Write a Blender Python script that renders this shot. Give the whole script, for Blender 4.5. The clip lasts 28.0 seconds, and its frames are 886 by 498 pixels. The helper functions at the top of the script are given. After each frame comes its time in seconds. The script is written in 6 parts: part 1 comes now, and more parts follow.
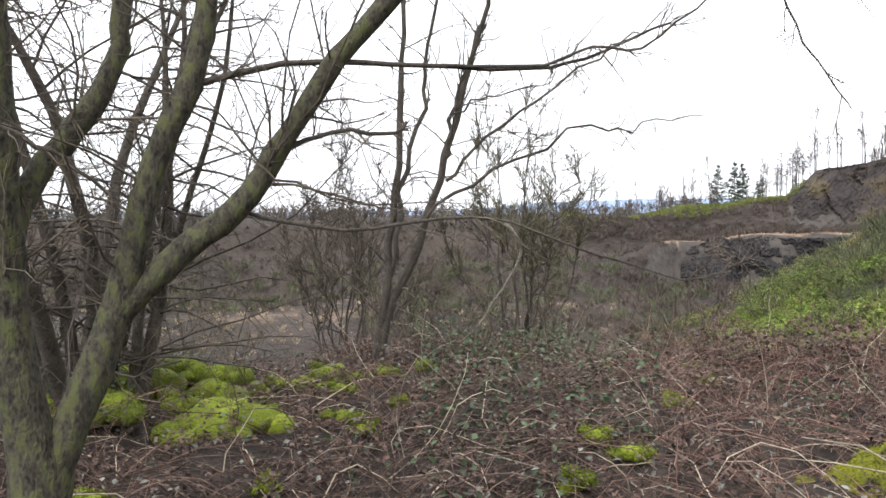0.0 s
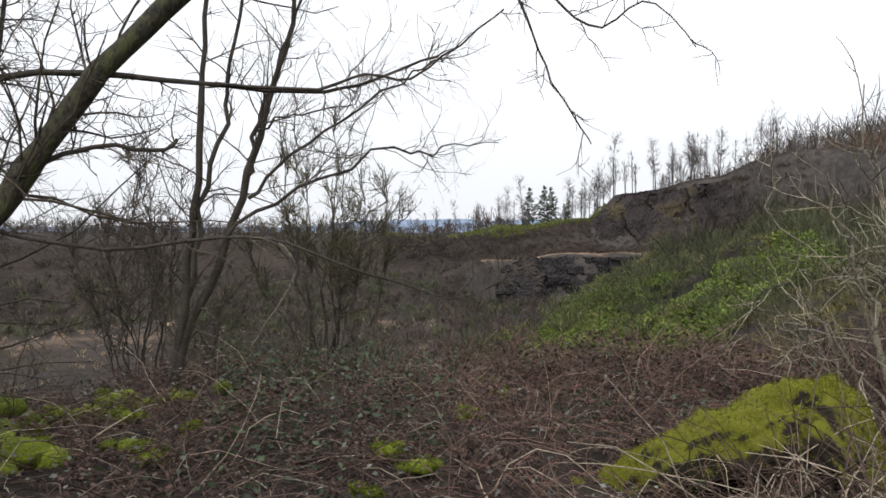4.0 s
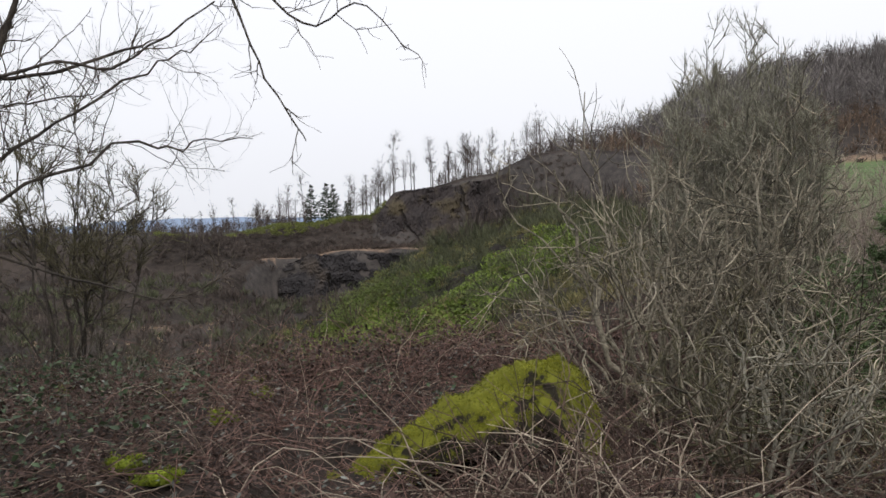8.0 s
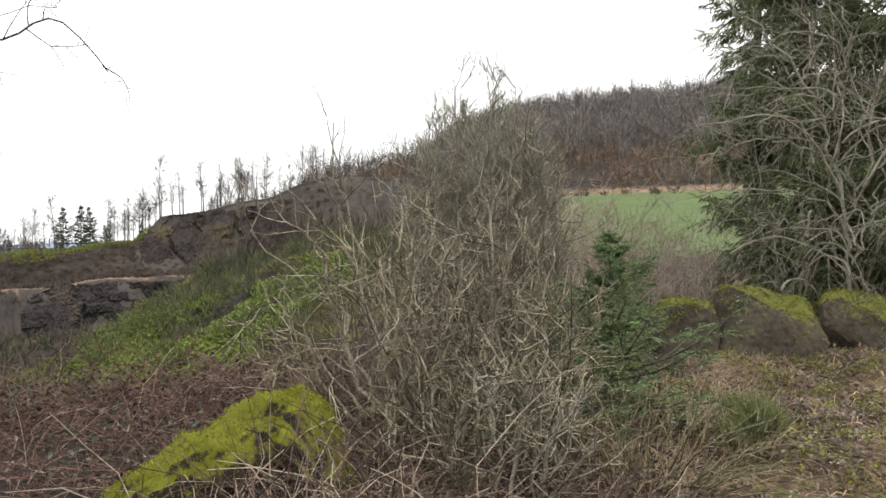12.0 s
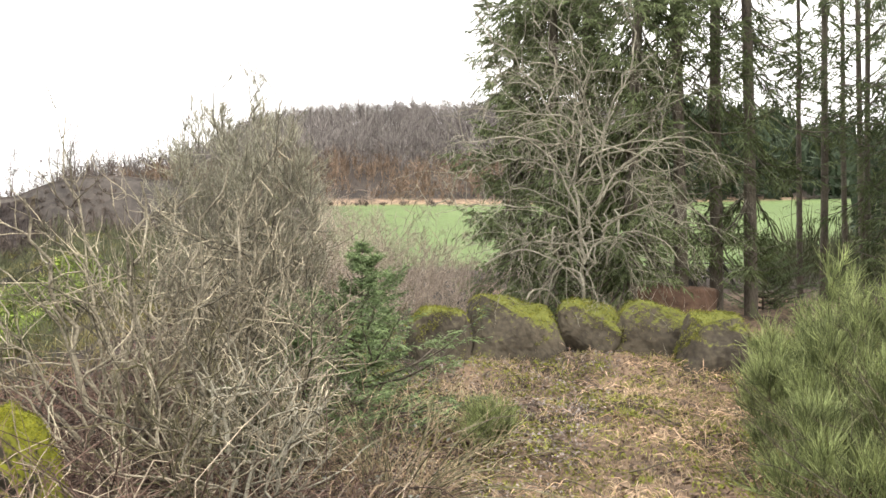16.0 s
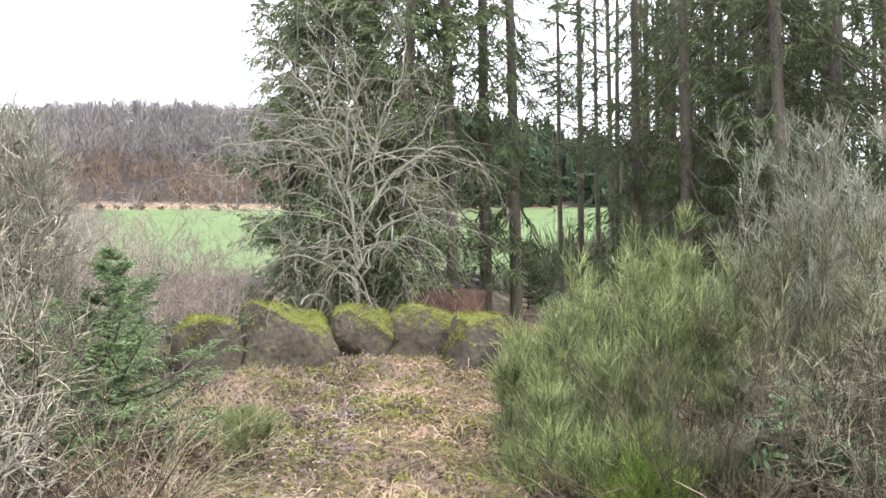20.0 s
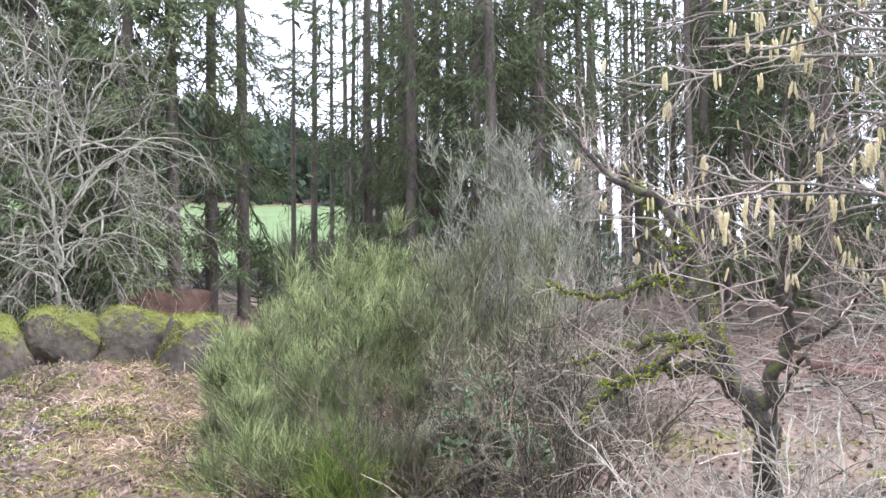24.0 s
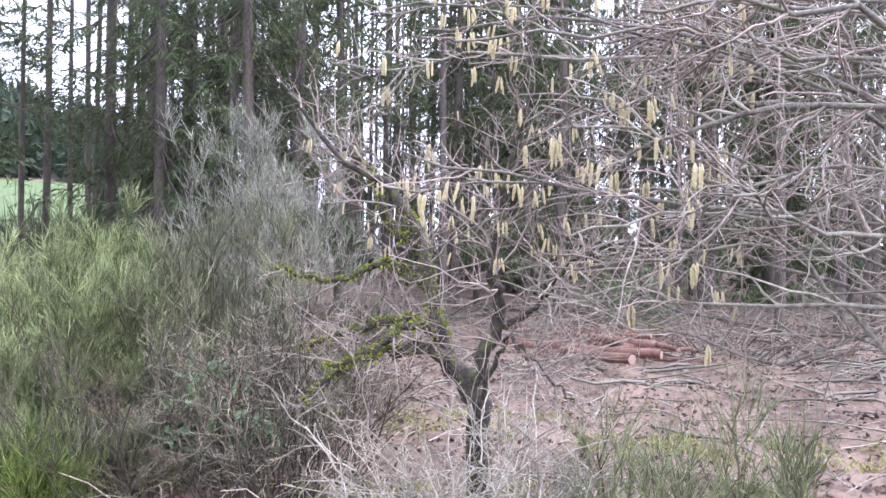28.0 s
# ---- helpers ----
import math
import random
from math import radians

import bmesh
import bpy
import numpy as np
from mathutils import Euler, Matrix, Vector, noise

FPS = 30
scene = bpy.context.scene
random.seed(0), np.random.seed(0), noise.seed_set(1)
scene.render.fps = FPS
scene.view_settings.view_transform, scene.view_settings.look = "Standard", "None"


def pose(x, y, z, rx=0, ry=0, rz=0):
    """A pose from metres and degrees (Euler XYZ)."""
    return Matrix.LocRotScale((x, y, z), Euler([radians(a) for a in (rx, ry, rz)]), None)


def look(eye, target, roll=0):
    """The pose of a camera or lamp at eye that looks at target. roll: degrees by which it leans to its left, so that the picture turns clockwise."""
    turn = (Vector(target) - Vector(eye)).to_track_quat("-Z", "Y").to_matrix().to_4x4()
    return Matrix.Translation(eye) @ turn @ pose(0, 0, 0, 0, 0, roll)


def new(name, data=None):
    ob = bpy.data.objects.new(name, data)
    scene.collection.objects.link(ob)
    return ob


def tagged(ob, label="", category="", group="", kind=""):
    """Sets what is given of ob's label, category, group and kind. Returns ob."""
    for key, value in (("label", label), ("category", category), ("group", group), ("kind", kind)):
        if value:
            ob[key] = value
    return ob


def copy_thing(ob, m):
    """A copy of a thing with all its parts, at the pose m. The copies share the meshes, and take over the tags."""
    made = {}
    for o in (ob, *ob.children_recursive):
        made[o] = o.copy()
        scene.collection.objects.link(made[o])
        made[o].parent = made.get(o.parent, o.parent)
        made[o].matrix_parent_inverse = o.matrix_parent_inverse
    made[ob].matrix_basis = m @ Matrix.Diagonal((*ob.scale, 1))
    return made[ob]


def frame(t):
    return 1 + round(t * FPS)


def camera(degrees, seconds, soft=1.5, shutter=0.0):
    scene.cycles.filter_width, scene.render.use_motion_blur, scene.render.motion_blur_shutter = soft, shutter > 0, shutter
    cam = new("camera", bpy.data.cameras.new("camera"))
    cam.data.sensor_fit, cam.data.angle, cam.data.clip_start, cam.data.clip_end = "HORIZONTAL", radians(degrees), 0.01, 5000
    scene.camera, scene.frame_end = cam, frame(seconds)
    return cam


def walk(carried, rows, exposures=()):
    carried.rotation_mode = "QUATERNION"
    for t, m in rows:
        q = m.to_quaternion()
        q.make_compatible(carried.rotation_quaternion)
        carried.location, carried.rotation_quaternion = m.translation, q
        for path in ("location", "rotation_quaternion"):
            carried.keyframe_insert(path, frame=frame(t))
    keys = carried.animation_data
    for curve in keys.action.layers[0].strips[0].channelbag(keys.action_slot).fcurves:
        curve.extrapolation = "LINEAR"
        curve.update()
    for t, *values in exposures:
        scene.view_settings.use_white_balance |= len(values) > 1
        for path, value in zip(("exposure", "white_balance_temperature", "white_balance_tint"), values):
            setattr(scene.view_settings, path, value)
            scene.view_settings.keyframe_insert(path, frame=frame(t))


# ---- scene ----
cam = camera(60.9, 28.0, soft=1.6)
METRES, EYE, TILT, LEAN, TURN = 1.6, 1.6, -2.6, 0.5, 0.0
EXPOSURES = [(0.0, 0.85, 6300, 10), (1.5, 0.35, 6300, 10), (3.0, 0.0, 6350, 10), (5.5, -0.25, 6350, 11), (8.0, -0.28, 6350, 12), (10.5, -0.13, 6450, 11), (11.0, -0.1, 6550, 10), (12.0, 0.28, 6700, 9), (14.5, 1.0, 6800, 10), (18.0, 1.27, 7000, 9), (19.0, 1.17, 7000, 9), (20.0, 1.48, 6100, 12), (21.0, 1.45, 5450, 19), (21.5, 1.45, 5500, 19), (23.5, 1.63, 5600, 19), (27.0, 1.55, 5700, 20), (28.0, 1.62, 5400, 26)]
ROWS = [
    (0.0, 0.0, 0.0, 0.0, 0.0, 0.0, -0.0),
    (0.5, 0.0131, -0.0097, 0.0027, -1.58, 0.42, 0.18),
    (1.0, 0.0258, -0.019, 0.0032, -3.36, 0.57, -0.14),
    (1.5, 0.0364, -0.0158, 0.0022, -4.89, 0.45, -0.22),
    (2.0, 0.0445, -0.0124, 0.0041, -5.83, 0.77, -0.14),
    (2.5, 0.0547, -0.0143, 0.0047, -6.8, 0.8, -0.06),
    (3.0, 0.0667, -0.0249, 0.0049, -8.58, 1.07, 0.04),
    (3.5, 0.0825, -0.0364, 0.0034, -11.11, 1.23, -0.11),
    (5.5, 0.1439, -0.0746, 0.0078, -19.06, 1.65, 0.88),
    (6.0, 0.1578, -0.0852, 0.0058, -21.05, 1.49, 0.92),
    (6.5, 0.1763, -0.089, 0.0035, -23.47, 1.17, 0.97),
    (7.0, 0.1927, -0.0932, 0.0015, -25.28, 1.19, 1.31),
    (7.5, 0.2047, -0.0968, -0.0007, -26.7, 0.89, 1.75),
    (8.0, 0.2244, -0.1074, 0.0002, -29.75, 0.95, 1.61),
    (8.5, 0.2386, -0.1153, 0.0029, -31.88, 1.33, 1.41),
    (9.0, 0.2482, -0.1227, 0.0066, -33.57, 1.91, 1.27),
    (9.5, 0.2552, -0.1289, 0.0069, -34.96, 1.93, 1.37),
    (10.0, 0.2611, -0.1406, 0.0066, -36.52, 2.04, 1.25),
    (10.5, 0.2736, -0.1567, 0.0059, -38.85, 1.99, 1.17),
    (11.0, 0.2907, -0.1728, 0.0067, -41.6, 2.36, 1.36),
    (11.5, 0.311, -0.1954, 0.0045, -45.04, 2.28, 2.17),
    (12.0, 0.3209, -0.2101, 0.004, -46.52, 2.34, 2.42),
    (12.5, 0.3255, -0.2257, 0.0031, -48.18, 2.33, 2.05),
    (14.5, 0.3608, -0.284, 0.0022, -55.8, 2.06, 1.47),
    (15.0, 0.3682, -0.2968, 0.0013, -57.38, 2.12, 1.45),
    (15.5, 0.3756, -0.3129, 0.0005, -59.56, 2.21, 1.71),
    (16.0, 0.3914, -0.339, -0.0002, -63.14, 2.34, 2.07),
    (16.5, 0.4058, -0.3571, -0.0044, -65.31, 2.15, 2.28),
    (17.0, 0.4131, -0.3786, -0.0055, -67.34, 2.08, 2.61),
    (17.5, 0.4158, -0.3972, -0.0048, -68.68, 2.34, 2.98),
    (18.0, 0.4227, -0.4136, -0.0065, -70.01, 2.25, 2.88),
    (18.5, 0.4302, -0.4312, -0.0097, -72.18, 2.1, 3.04),
    (19.0, 0.4348, -0.461, -0.0059, -75.79, 2.51, 3.45),
    (19.5, 0.4361, -0.472, -0.007, -77.37, 2.59, 3.25),
    (20.0, 0.4421, -0.4818, -0.0112, -78.95, 2.06, 3.05),
    (20.5, 0.4451, -0.4968, -0.0133, -81.15, 1.86, 3.18),
    (21.0, 0.4419, -0.515, -0.0113, -84.23, 1.91, 3.0),
    (21.5, 0.4356, -0.5333, -0.0083, -87.15, 1.88, 2.7),
    (23.5, 0.4347, -0.6171, -0.0062, -95.53, 1.02, 2.91),
    (24.0, 0.4324, -0.638, -0.0096, -98.38, 0.91, 2.93),
    (24.5, 0.4343, -0.6521, -0.0114, -100.51, 0.66, 2.78),
    (25.0, 0.4363, -0.6669, -0.0151, -102.51, 0.43, 2.94),
    (25.5, 0.4342, -0.6857, -0.0201, -105.35, 0.4, 2.58),
    (26.0, 0.433, -0.7057, -0.0196, -107.64, 0.5, 2.42),
    (26.5, 0.4298, -0.7202, -0.0257, -109.99, -0.03, 1.88),
    (27.0, 0.4269, -0.7378, -0.0293, -112.01, -0.56, 2.06),
    (27.5, 0.4225, -0.7526, -0.0311, -113.95, -0.64, 1.95),
    (28.0, 0.4164, -0.7665, -0.0326, -115.91, -0.76, 1.69),
]
walk(cam, [(t, pose(0, 0, EYE, TILT, LEAN, TURN) @ pose(METRES * x, METRES * y, METRES * z, 90 + pitch, roll, yaw)) for t, x, y, z, yaw, pitch, roll in ROWS],
     exposures=EXPOSURES)

# ---- light ----
world = bpy.data.worlds.new("sky")
scene.world = world
world.use_nodes = True
wn, wl = world.node_tree.nodes, world.node_tree.links
sky = wn.new("ShaderNodeTexSky")
sky.sky_type, sky.sun_disc = "NISHITA", False
sky.sun_elevation, sky.sun_rotation = radians(38), radians(200)
sky.air_density, sky.dust_density = 1.0, 6.0
grey = wn.new("ShaderNodeHueSaturation")
grey.inputs["Saturation"].default_value = 0.12
cloud = wn.new("ShaderNodeMixRGB")          # an even, bright cloud cover over the clear sky
cloud.inputs["Fac"].default_value = 0.82
height_up, rise, shade = wn.new("ShaderNodeTexCoord"), wn.new("ShaderNodeMapRange"), wn.new("ShaderNodeVectorMath")
split = wn.new("ShaderNodeSeparateXYZ")
wl.new(height_up.outputs["Generated"], split.inputs[0])
wl.new(split.outputs["Z"], rise.inputs["Value"])
rise.inputs["To Min"].default_value, rise.inputs["To Max"].default_value = 0.82, 1.22     # an overcast sky is brightest overhead
shade.operation = "SCALE"
shade.inputs[0].default_value = (15.0, 15.2, 15.6)
wl.new(rise.outputs["Result"], shade.inputs["Scale"])
wl.new(shade.outputs["Vector"], cloud.inputs["Color2"])
wl.new(sky.outputs["Color"], grey.inputs["Color"])
wl.new(grey.outputs["Color"], cloud.inputs["Color1"])
wl.new(cloud.outputs["Color"], wn["Background"].inputs["Color"])
wn["Background"].inputs["Strength"].default_value = 0.1
sun = new("sun", bpy.data.lights.new("sun", "SUN"))
sun.data.energy, sun.data.angle, sun.data.color = 1.2, radians(14), (1.0, 0.95, 0.88)
sun.matrix_world = look((0, 0, 50), (12, 30, 4))


# ---- materials ----
def material(name, c1, c2, scale=8.0, rough=0.85, bump=0.3, fine=60.0, c3=None, c3_at=0.62, up=0.0, island=0.25, spec=0.3, through_light=0.0, stretch=(1, 1, 1), deep=0.02):
    """Two base colours mixed by noise at two scales, a third one in patches (up: only on faces that look up), and relief."""
    m = bpy.data.materials.new(name)
    m.use_nodes = True
    n, l = m.node_tree.nodes, m.node_tree.links
    b = n["Principled BSDF"]
    geo, co = n.new("ShaderNodeNewGeometry"), n.new("ShaderNodeTexCoord")
    mp = n.new("ShaderNodeMapping")
    mp.inputs["Scale"].default_value = stretch
    l.new(co.outputs["Object"], mp.inputs["Vector"])
    big, small = n.new("ShaderNodeTexNoise"), n.new("ShaderNodeTexNoise")
    for tex, sc, det in ((big, scale, 4), (small, fine, 3)):
        tex.inputs["Scale"].default_value, tex.inputs["Detail"].default_value = sc, det
        l.new(mp.outputs["Vector"], tex.inputs["Vector"])
    ramp = n.new("ShaderNodeValToRGB")
    ramp.color_ramp.elements[0].position, ramp.color_ramp.elements[1].position = 0.32, 0.68
    ramp.color_ramp.elements[0].color, ramp.color_ramp.elements[1].color = (*c1, 1), (*c2, 1)
    add = n.new("ShaderNodeMath")
    add.operation = "MULTIPLY_ADD"
    add.inputs[1].default_value = 0.5
    l.new(small.outputs["Fac"], add.inputs[0])
    half = n.new("ShaderNodeMath")
    half.operation = "MULTIPLY"
    half.inputs[1].default_value = 0.5
    l.new(big.outputs["Fac"], half.inputs[0])
    l.new(half.outputs[0], add.inputs[2])
    l.new(add.outputs[0], ramp.inputs["Fac"])
    colour = ramp.outputs["Color"]
    if c3:
        mix = n.new("ShaderNodeMixRGB")
        mix.inputs["Color2"].default_value = (*c3, 1)
        edge = n.new("ShaderNodeValToRGB")
        edge.color_ramp.elements[0].position, edge.color_ramp.elements[1].position = c3_at - 0.06, c3_at + 0.06
        if up:
            sep = n.new("ShaderNodeSeparateXYZ")
            l.new(geo.outputs["Normal"], sep.inputs[0])
            k = n.new("ShaderNodeMath")
            k.operation = "MULTIPLY_ADD"
            k.inputs[1].default_value = up
            l.new(sep.outputs["Z"], k.inputs[0])
            l.new(add.outputs[0], k.inputs[2])
            l.new(k.outputs[0], edge.inputs["Fac"])
        else:
            l.new(big.outputs["Fac"], edge.inputs["Fac"])
        l.new(edge.outputs["Color"], mix.inputs["Fac"])
        l.new(colour, mix.inputs["Color1"])
        colour = mix.outputs["Color"]
    if island:
        hsv = n.new("ShaderNodeHueSaturation")
        rng = n.new("ShaderNodeMapRange")
        rng.inputs["To Min"].default_value, rng.inputs["To Max"].default_value = 1 - island, 1 + island
        l.new(geo.outputs["Random Per Island"], rng.inputs["Value"])
        l.new(rng.outputs["Result"], hsv.inputs["Value"])
        l.new(colour, hsv.inputs["Color"])
        colour = hsv.outputs["Color"]
    l.new(colour, b.inputs["Base Color"])
    b.inputs["Roughness"].default_value = rough
    b.inputs["Specular IOR Level"].default_value = spec
    if bump:
        bp = n.new("ShaderNodeBump")
        bp.inputs["Strength"].default_value, bp.inputs["Distance"].default_value = bump, deep
        l.new(add.outputs[0], bp.inputs["Height"])
        l.new(bp.outputs["Normal"], b.inputs["Normal"])
    if through_light:
        tr, ms = n.new("ShaderNodeBsdfTranslucent"), n.new("ShaderNodeMixShader")
        l.new(colour, tr.inputs["Color"])
        ms.inputs["Fac"].default_value = through_light
        l.new(b.outputs["BSDF"], ms.inputs[1])
        l.new(tr.outputs["BSDF"], ms.inputs[2])
        l.new(ms.outputs["Shader"], n["Material Output"].inputs["Surface"])
    return m


BARK_MOSSY = material("mossy_bark", (0.0096, 0.0084, 0.0066), (0.105, 0.095, 0.066), 34, 0.9, 1.0, 110, (0.078, 0.084, 0.034), 0.57, stretch=(1, 1, 0.5), island=0)
BARK_HAZEL = material("dark_hazel_bark", (0.0132, 0.0108, 0.0084), (0.10, 0.085, 0.065), 16, 0.9, 0.7, 80, (0.09, 0.10, 0.03), 0.6, island=0)
BARK_DARK = material("dark_bark", (0.018, 0.0156, 0.0132), (0.09, 0.075, 0.06), 10, 0.9, 0.6, 80)
BARK_GREY = material("grey_bark", (0.066, 0.06, 0.048), (0.27, 0.245, 0.195), 10, 0.85, 0.5, 80, (0.13, 0.14, 0.06), 0.62)
BARK_PALE = material("pale_bark", (0.078, 0.072, 0.054), (0.38, 0.355, 0.28), 6, 0.85, 0.3, 60)
BARK_WILLOW = material("willow_bark", (0.021, 0.0174, 0.012), (0.36, 0.32, 0.24), 6, 0.85, 0.5, 50, island=0.7)
BARK_SPRUCE = material("spruce_bark", (0.033, 0.0276, 0.0228), (0.165, 0.14, 0.112), 5, 0.95, 0.9, 45, (0.08, 0.085, 0.05), 0.62, stretch=(1, 1, 0.3))
TWIG_BROWN = material("brown_twigs", (0.03, 0.024, 0.018), (0.135, 0.11, 0.08), 5, 0.85, 0, 40, island=0.4)
TWIG_OLIVE = material("olive_twigs", (0.039, 0.036, 0.0192), (0.165, 0.148, 0.08), 5, 0.85, 0, 40, island=0.45)
TWIG_PALE = material("pale_dry_twigs", (0.156, 0.138, 0.102), (0.46, 0.42, 0.33), 5, 0.85, 0, 40, island=0.35)
TWIG_GREYOLIVE = material("grey_olive_twigs", (0.09, 0.087, 0.06), (0.40, 0.38, 0.29), 5, 0.85, 0, 40, island=0.45)
TWIG_WILLOW = material("willow_twigs", (0.022, 0.0175, 0.0115), (0.42, 0.37, 0.27), 5, 0.85, 0, 30, island=0.75)
TWIG_RUST = material("rusty_brushwood", (0.042, 0.0216, 0.0156), (0.24, 0.135, 0.09), 5, 0.85, 0, 40, island=0.5)
TWIG_RED = material("reddish_twigs", (0.132, 0.102, 0.084), (0.43, 0.355, 0.29), 5, 0.85, 0, 40, island=0.4)
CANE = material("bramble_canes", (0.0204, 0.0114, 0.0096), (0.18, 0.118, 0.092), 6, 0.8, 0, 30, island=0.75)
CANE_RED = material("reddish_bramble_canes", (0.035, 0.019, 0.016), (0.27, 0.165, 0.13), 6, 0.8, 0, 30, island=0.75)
CANE_PALE = material("dead_bramble_canes", (0.114, 0.09, 0.066), (0.50, 0.42, 0.32), 3, 0.8, 0, 30, island=0.4)
LEAF_DEAD = material("dead_leaves", (0.0108, 0.0066, 0.0054), (0.14, 0.088, 0.071), 4, 0.75, 0, 30, island=0.7, through_light=0.15)
# leaves that reflect the sky: the reflection is painted as a paler grey-green
LEAF_PALE = material("sky_sheen_leaves", (0.054, 0.057, 0.048), (0.20, 0.205, 0.175), 2.5, 0.7, 0, 30, island=0.4)
# aerial haze is put into this base colour: wooded hills turned blue-grey
HILLS_HAZED = material("distant_hills", (0.20, 0.26, 0.36), (0.24, 0.30, 0.40), 0.01, 1.0, 0, 0.1, island=0)
LEAF_BLEACHED = material("bleached_litter", (0.09, 0.075, 0.069), (0.37, 0.32, 0.295), 2.5, 0.8, 0, 30, island=0.45)
LEAF_FLOOR = material("wood_floor_litter", (0.048, 0.0324, 0.024), (0.23, 0.16, 0.115), 2.5, 0.8, 0, 30, island=0.4)
LEAF_BLUISH = material("bluish_shrub_leaves", (0.048, 0.09, 0.036), (0.24, 0.38, 0.18), 2.5, 0.5, 0, 30, island=0.4, through_light=0.25)
TWIG_DEAD = material("dead_broom_twigs", (0.06, 0.0528, 0.033), (0.30, 0.265, 0.18), 3, 0.85, 0, 40, island=0.6)
LEAF_BRAMBLE = material("bramble_leaves", (0.018, 0.033, 0.0132), (0.085, 0.12, 0.06), 2.5, 0.55, 0, 30, island=0.5, through_light=0.2)
MOSS = material("bright_moss", (0.024, 0.036, 0.0036), (0.20, 0.24, 0.018), 7, 0.95, 1.0, 70)
MOSS_OLIVE = material("olive_moss_tufts", (0.022, 0.026, 0.003), (0.34, 0.345, 0.035), 3.5, 0.95, 0, 40, island=0.4, through_light=0.2)
MOSS_ROCK = material("rock_moss_tufts", (0.045, 0.05, 0.010), (0.32, 0.325, 0.07), 3, 0.95, 0, 30, island=0.5, through_light=0.2)
MOSS_LIMB = material("limb_moss", (0.06, 0.084, 0.0072), (0.33, 0.38, 0.03), 4, 0.95, 0, 60, island=0.4, through_light=0.2)
MOSS_TUFT = material("moss_tufts", (0.03, 0.045, 0.0048), (0.22, 0.26, 0.022), 4, 0.95, 0, 60, island=0.35, through_light=0.2)
ROCK = material("mossy_basalt", (0.028, 0.024, 0.019), (0.115, 0.096, 0.07), 1.3, 0.92, 0.4, 16, (0.13, 0.14, 0.032), 0.86, up=0.62, island=0, deep=0.03)
ROCK_MOSS = material("moss_over_rock", (0.015, 0.013, 0.01), (0.06, 0.052, 0.036), 3, 0.95, 1.0, 30, (0.15, 0.155, 0.016), 0.62, up=0.5, island=0)
ROCK_UPPER = material("weathered_quarry_rock", (0.02, 0.017, 0.017), (0.062, 0.05, 0.046), 0.15, 0.95, 0.6, 1.2, (0.075, 0.06, 0.036), 0.56, island=0)
ROCK_FAR = material("quarry_basalt", (0.014, 0.013, 0.014), (0.05, 0.044, 0.043), 0.12, 0.95, 0.6, 1.2, (0.085, 0.068, 0.055), 0.6, island=0)
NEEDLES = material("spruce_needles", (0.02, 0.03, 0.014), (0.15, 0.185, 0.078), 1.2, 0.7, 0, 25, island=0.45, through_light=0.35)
# the same needles in a lighter copy, skylight between the boughs put into the colour
NEEDLES_LIT = material("sky_lit_spruce_needles", (0.03, 0.0432, 0.0204), (0.19, 0.23, 0.10), 1.2, 0.7, 0, 25, island=0.5, through_light=0.35)
NEEDLES_YOUNG = material("young_spruce_needles", (0.028, 0.046, 0.02), (0.24, 0.325, 0.145), 2, 0.7, 0, 25, island=0.4, through_light=0.25)
NEEDLES_FAR = material("distant_conifers", (0.022, 0.036, 0.020), (0.05, 0.07, 0.038), 0.3, 0.9, 0, 3, island=0.3)
BROOM = material("green_broom_stems", (0.03, 0.042, 0.015), (0.39, 0.445, 0.185), 3.0, 0.7, 0, 9, island=0.6, through_light=0.2)
BROOM_MID = material("dull_broom_stems", (0.036, 0.039, 0.021), (0.27, 0.275, 0.15), 2.2, 0.7, 0, 9, island=0.6, through_light=0.15)
TUFT_GREEN = material("bright_broom_tuft", (0.066, 0.102, 0.018), (0.34, 0.43, 0.10), 2.2, 0.7, 0, 14, island=0.4, through_light=0.3)
STRAW = material("bleached_straw", (0.168, 0.108, 0.069), (0.74, 0.53, 0.36), 1.0, 0.8, 0, 20, island=0.5, through_light=0.2)
BROOM_SILVER = material("silvery_broom_stems", (0.09, 0.093, 0.066), (0.40, 0.395, 0.30), 2.2, 0.7, 0, 14, island=0.5, through_light=0.15)
BROOM_PALE = material("pale_green_broom_stems", (0.06, 0.078, 0.03), (0.32, 0.35, 0.17), 2.2, 0.7, 0, 14, island=0.5, through_light=0.2)
GRASS_PALE = material("pale_arching_grass", (0.06, 0.056, 0.03), (0.34, 0.315, 0.195), 2.2, 0.75, 0, 14, island=0.5, through_light=0.2)
GRASS_DRY = material("dry_grass", (0.162, 0.117, 0.075), (0.57, 0.44, 0.30), 1.2, 0.8, 0, 20, island=0.35, through_light=0.25)
GRASS_GREEN = material("green_grass", (0.12, 0.145, 0.025), (0.36, 0.37, 0.085), 1.2, 0.8, 0, 20, island=0.35, through_light=0.25)
HERB = material("bank_herbs", (0.03, 0.048, 0.0084), (0.25, 0.33, 0.06), 0.5, 0.75, 0, 6, island=0.4, through_light=0.2)
RIM_GRASS = material("rim_grass", (0.07, 0.085, 0.02), (0.20, 0.21, 0.06), 0.3, 0.8, 0, 4, island=0.4, through_light=0.2)
HERB_DULL = material("dull_bank_herbs", (0.03, 0.042, 0.012), (0.19, 0.225, 0.065), 0.5, 0.75, 0, 6, island=0.45, through_light=0.2)
